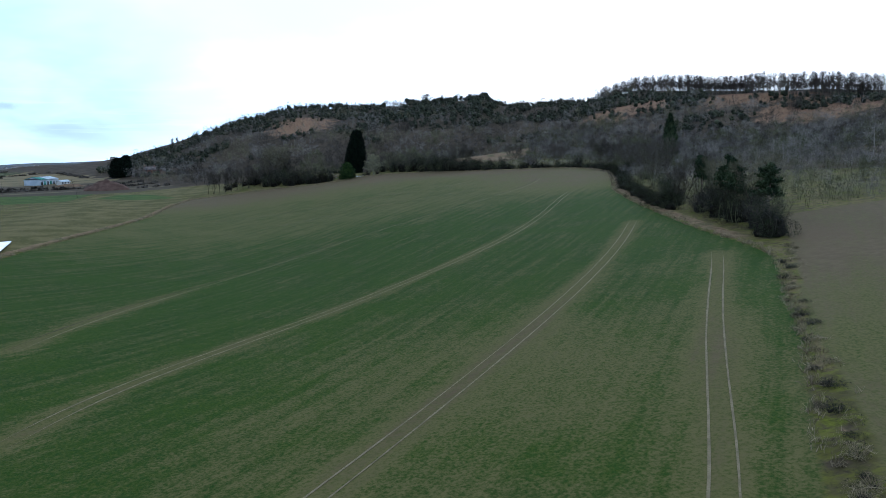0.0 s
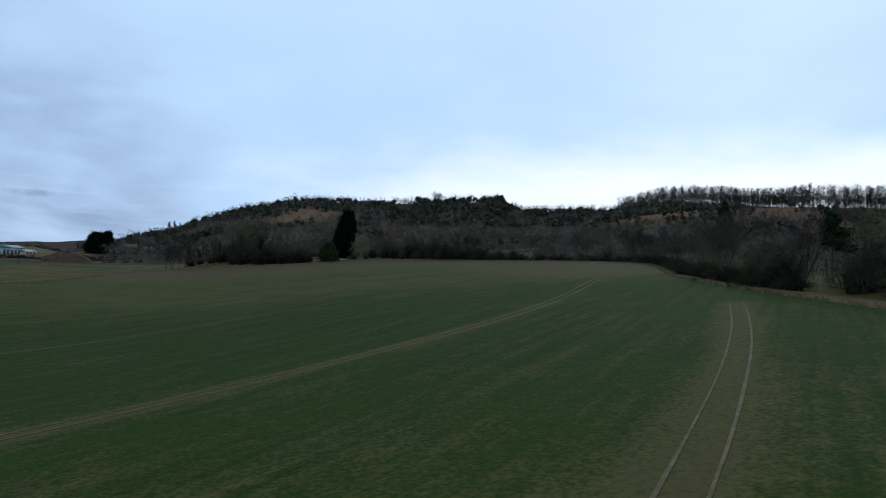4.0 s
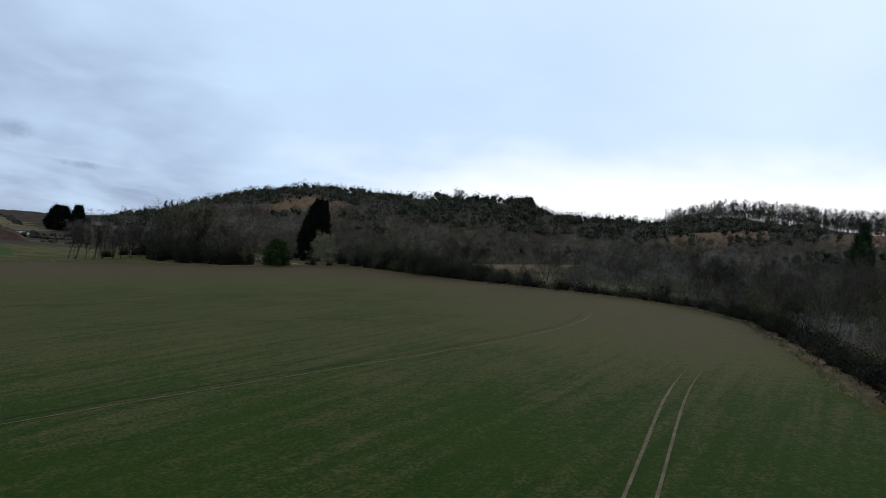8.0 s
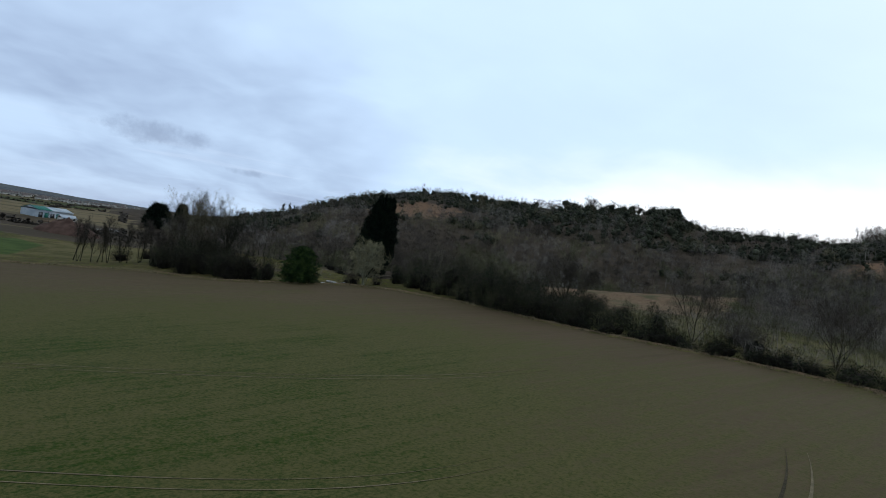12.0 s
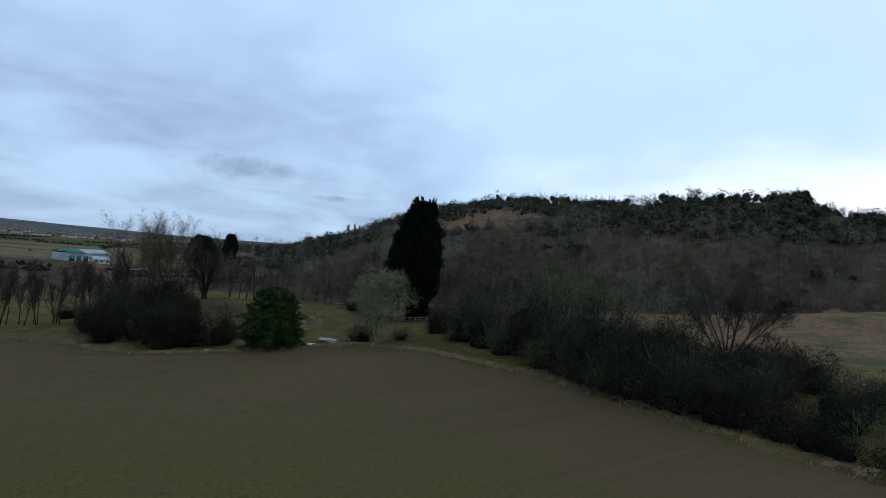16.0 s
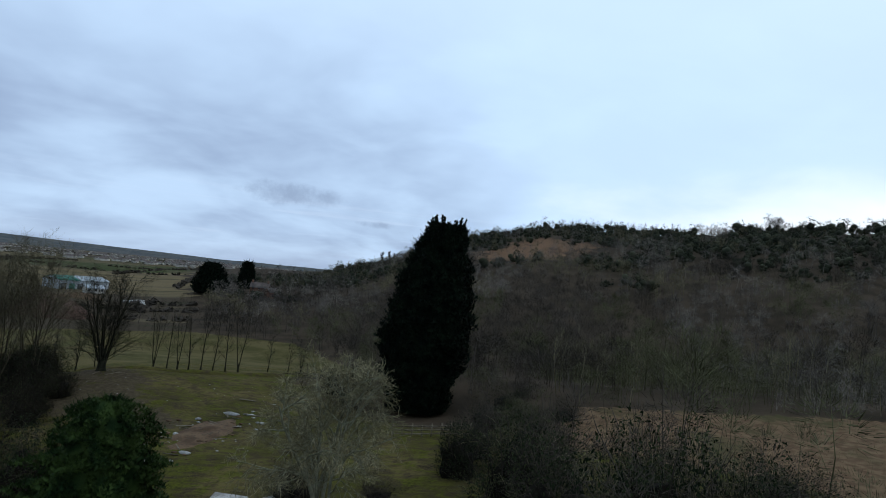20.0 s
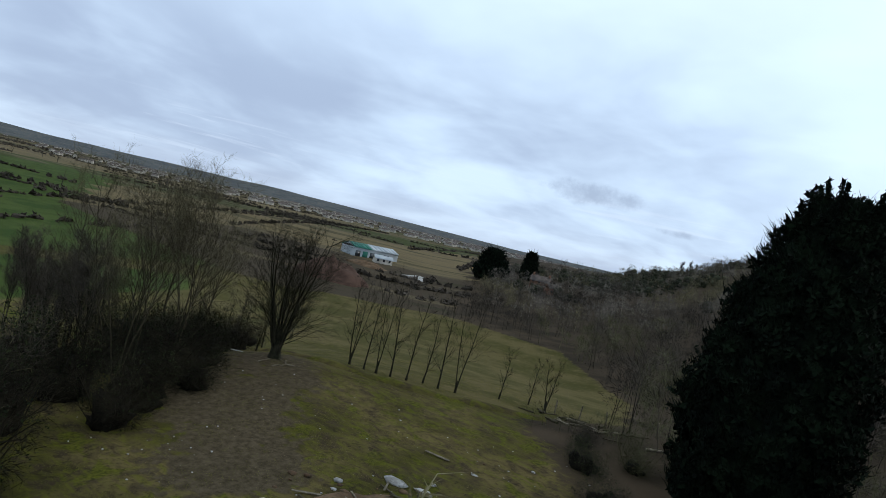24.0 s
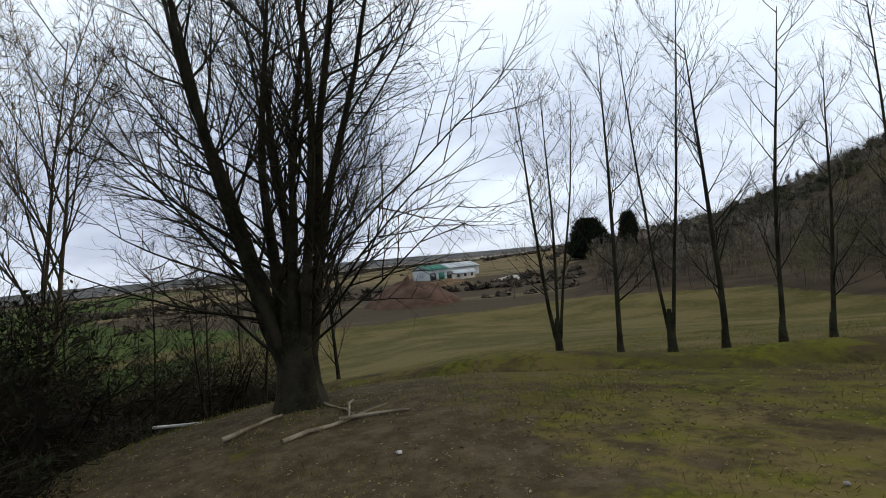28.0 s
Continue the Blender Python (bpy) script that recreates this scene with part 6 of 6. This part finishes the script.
def rough_ground():
    """Clods of trodden soil over the rutted ground before the ditch."""
    rng = np.random.default_rng(23)
    bm = bmesh.new()
    bmesh.ops.create_icosphere(bm, subdivisions=1, radius=1.0)
    ball = np.array([v.co[:] for v in bm.verts])
    tri = np.array([[v.index for v in f.verts] for f in bm.faces])
    bm.free()
    for name, n, size, flat, mat, label, category, seed in (
        ("soil_clods", 5000, (0.015, 0.055), 0.45, "clod", "brown clods of trodden soil on the rutted ground", "soil", 3.0),
    ):
        p = rng.uniform([-82, 196], [-40, 236], (n * 5, 2))
        thick = np.array([noise.noise((a * 0.22, b * 0.34, seed)) for a, b in p])
        ok = (thick + rng.normal(size=len(p)) * 0.1 > 0.04) & (inside(p[:, 0], p[:, 1], [(-70, 204), (-60, 196), (-46, 196), (-40, 214), (-44, 234), (-56, 231), (-70, 223), (-68, 212)]) > 0)
        p = p[ok][:n]
        m = len(p)
        r = rng.uniform(*size, m) * rng.uniform(0.5, 1.0, m)
        lump_ = ball[None] * rng.uniform(0.65, 1.2, (m, len(ball), 1)) * np.stack([r, r * rng.uniform(0.6, 1.0, m), r * flat], 1)[:, None]
        v = lump_ + np.column_stack([p, land(p[:, 0], p[:, 1]) + 0.01])[:, None]
        g = Geo()
        g.add(v.reshape(-1, 3), f3=(tri[None] + (np.arange(m) * len(ball))[:, None, None]).reshape(-1, 3))
        tagged(new(name, g.mesh(name, M[mat], True)), label, category, kind="stuff")


rough_ground()


def fallen_leaves():
    """Dead leaves on the bare ground round the thick tree."""
    rng = np.random.default_rng(18)
    p = rng.uniform([-92, 190], [-46, 228], (30000, 2))
    near_ = np.hypot(p[:, 0] + 73, p[:, 1] - 213)
    p = p[rng.uniform(size=len(p)) < np.clip(1.15 - near_ / 26, 0.1, 1)]
    g = Geo()
    g.leaves(np.column_stack([p, land(p[:, 0], p[:, 1]) + rng.uniform(0.01, 0.05, len(p))]), np.tile([0, 0, 2.5], (len(p), 1)), 0.032, rng, 1.2)
    tagged(new("fallen_leaves", g.mesh("fallen_leaves", M["litter"])), "brown fallen leaves strewn on the ground", "leaves", kind="stuff")


fallen_leaves()


def build_grass():
    rng = np.random.default_rng(8)
    # rough straw along the field edge
    line = along(FIELD + FIELD[:1], 0.22)
    p = line + rng.normal(size=line.shape) * 1.1
    p = p[(inside(p[:, 0], p[:, 1], FIELD) < 0.3) & (p[:, 1] > -200)]
    n = 7
    base = np.repeat(np.column_stack([p, land(p[:, 0], p[:, 1]) + 0.1]), n, 0) + rng.normal(size=(len(p) * n, 3)) * [0.2, 0.2, 0]
    g = Geo()
    w = rng.normal(size=base.shape) * 0.45 + [0, 0, 1.0]
    g.spikes(base, w / np.linalg.norm(w, axis=1, keepdims=True), rng.uniform(0.35, 0.85, len(base)), 0.035, rng)
    tagged(new("verge_straw", g.mesh("verge_straw", M["scrub_straw"])), "dry pale grass standing along the field edge", "grass", kind="stuff")
    for name, poly, count, size, mat, label in (
        ("clearing_grass", [(-84, 186), (-14, 174), (-14, 205), (-36, 224), (-60, 234), (-80, 222)], 150000, 0.12, "grass", "short rough green grass in the clearing"),
        ("clearing_straw", STRAW, 26000, 0.5, "straw", "tall dry grass in the open strip below the wood"),
        ("meadow_grass", [(-84, 216), (-50, 230), (-52, 256), (-80, 256), (-110, 240)], 60000, 0.10, "grass", "grazed grass of the meadow"),
    ):
        q = np.array(poly, float)
        p = rng.uniform(q.min(0), q.max(0), (count * 2, 2))
        p = p[inside(p[:, 0], p[:, 1], poly) > 0]
        thick = np.array([noise.noise((a * 0.3, b * 0.3, 5.0)) for a, b in p])
        p = p[thick + rng.uniform(-0.4, 0.4, len(p)) > 0.0][:count]
        base = np.column_stack([p, land(p[:, 0], p[:, 1])])
        w = rng.normal(size=base.shape) * 0.6 + [0, 0, 1.0]
        g = Geo()
        g.spikes(base, w / np.linalg.norm(w, axis=1, keepdims=True), rng.uniform(0.5, 1.4, len(base)) * size, 0.004 + size * 0.025, rng)
        tagged(new(name, g.mesh(name, M[mat])), label, "grass", kind="stuff")


build_grass()
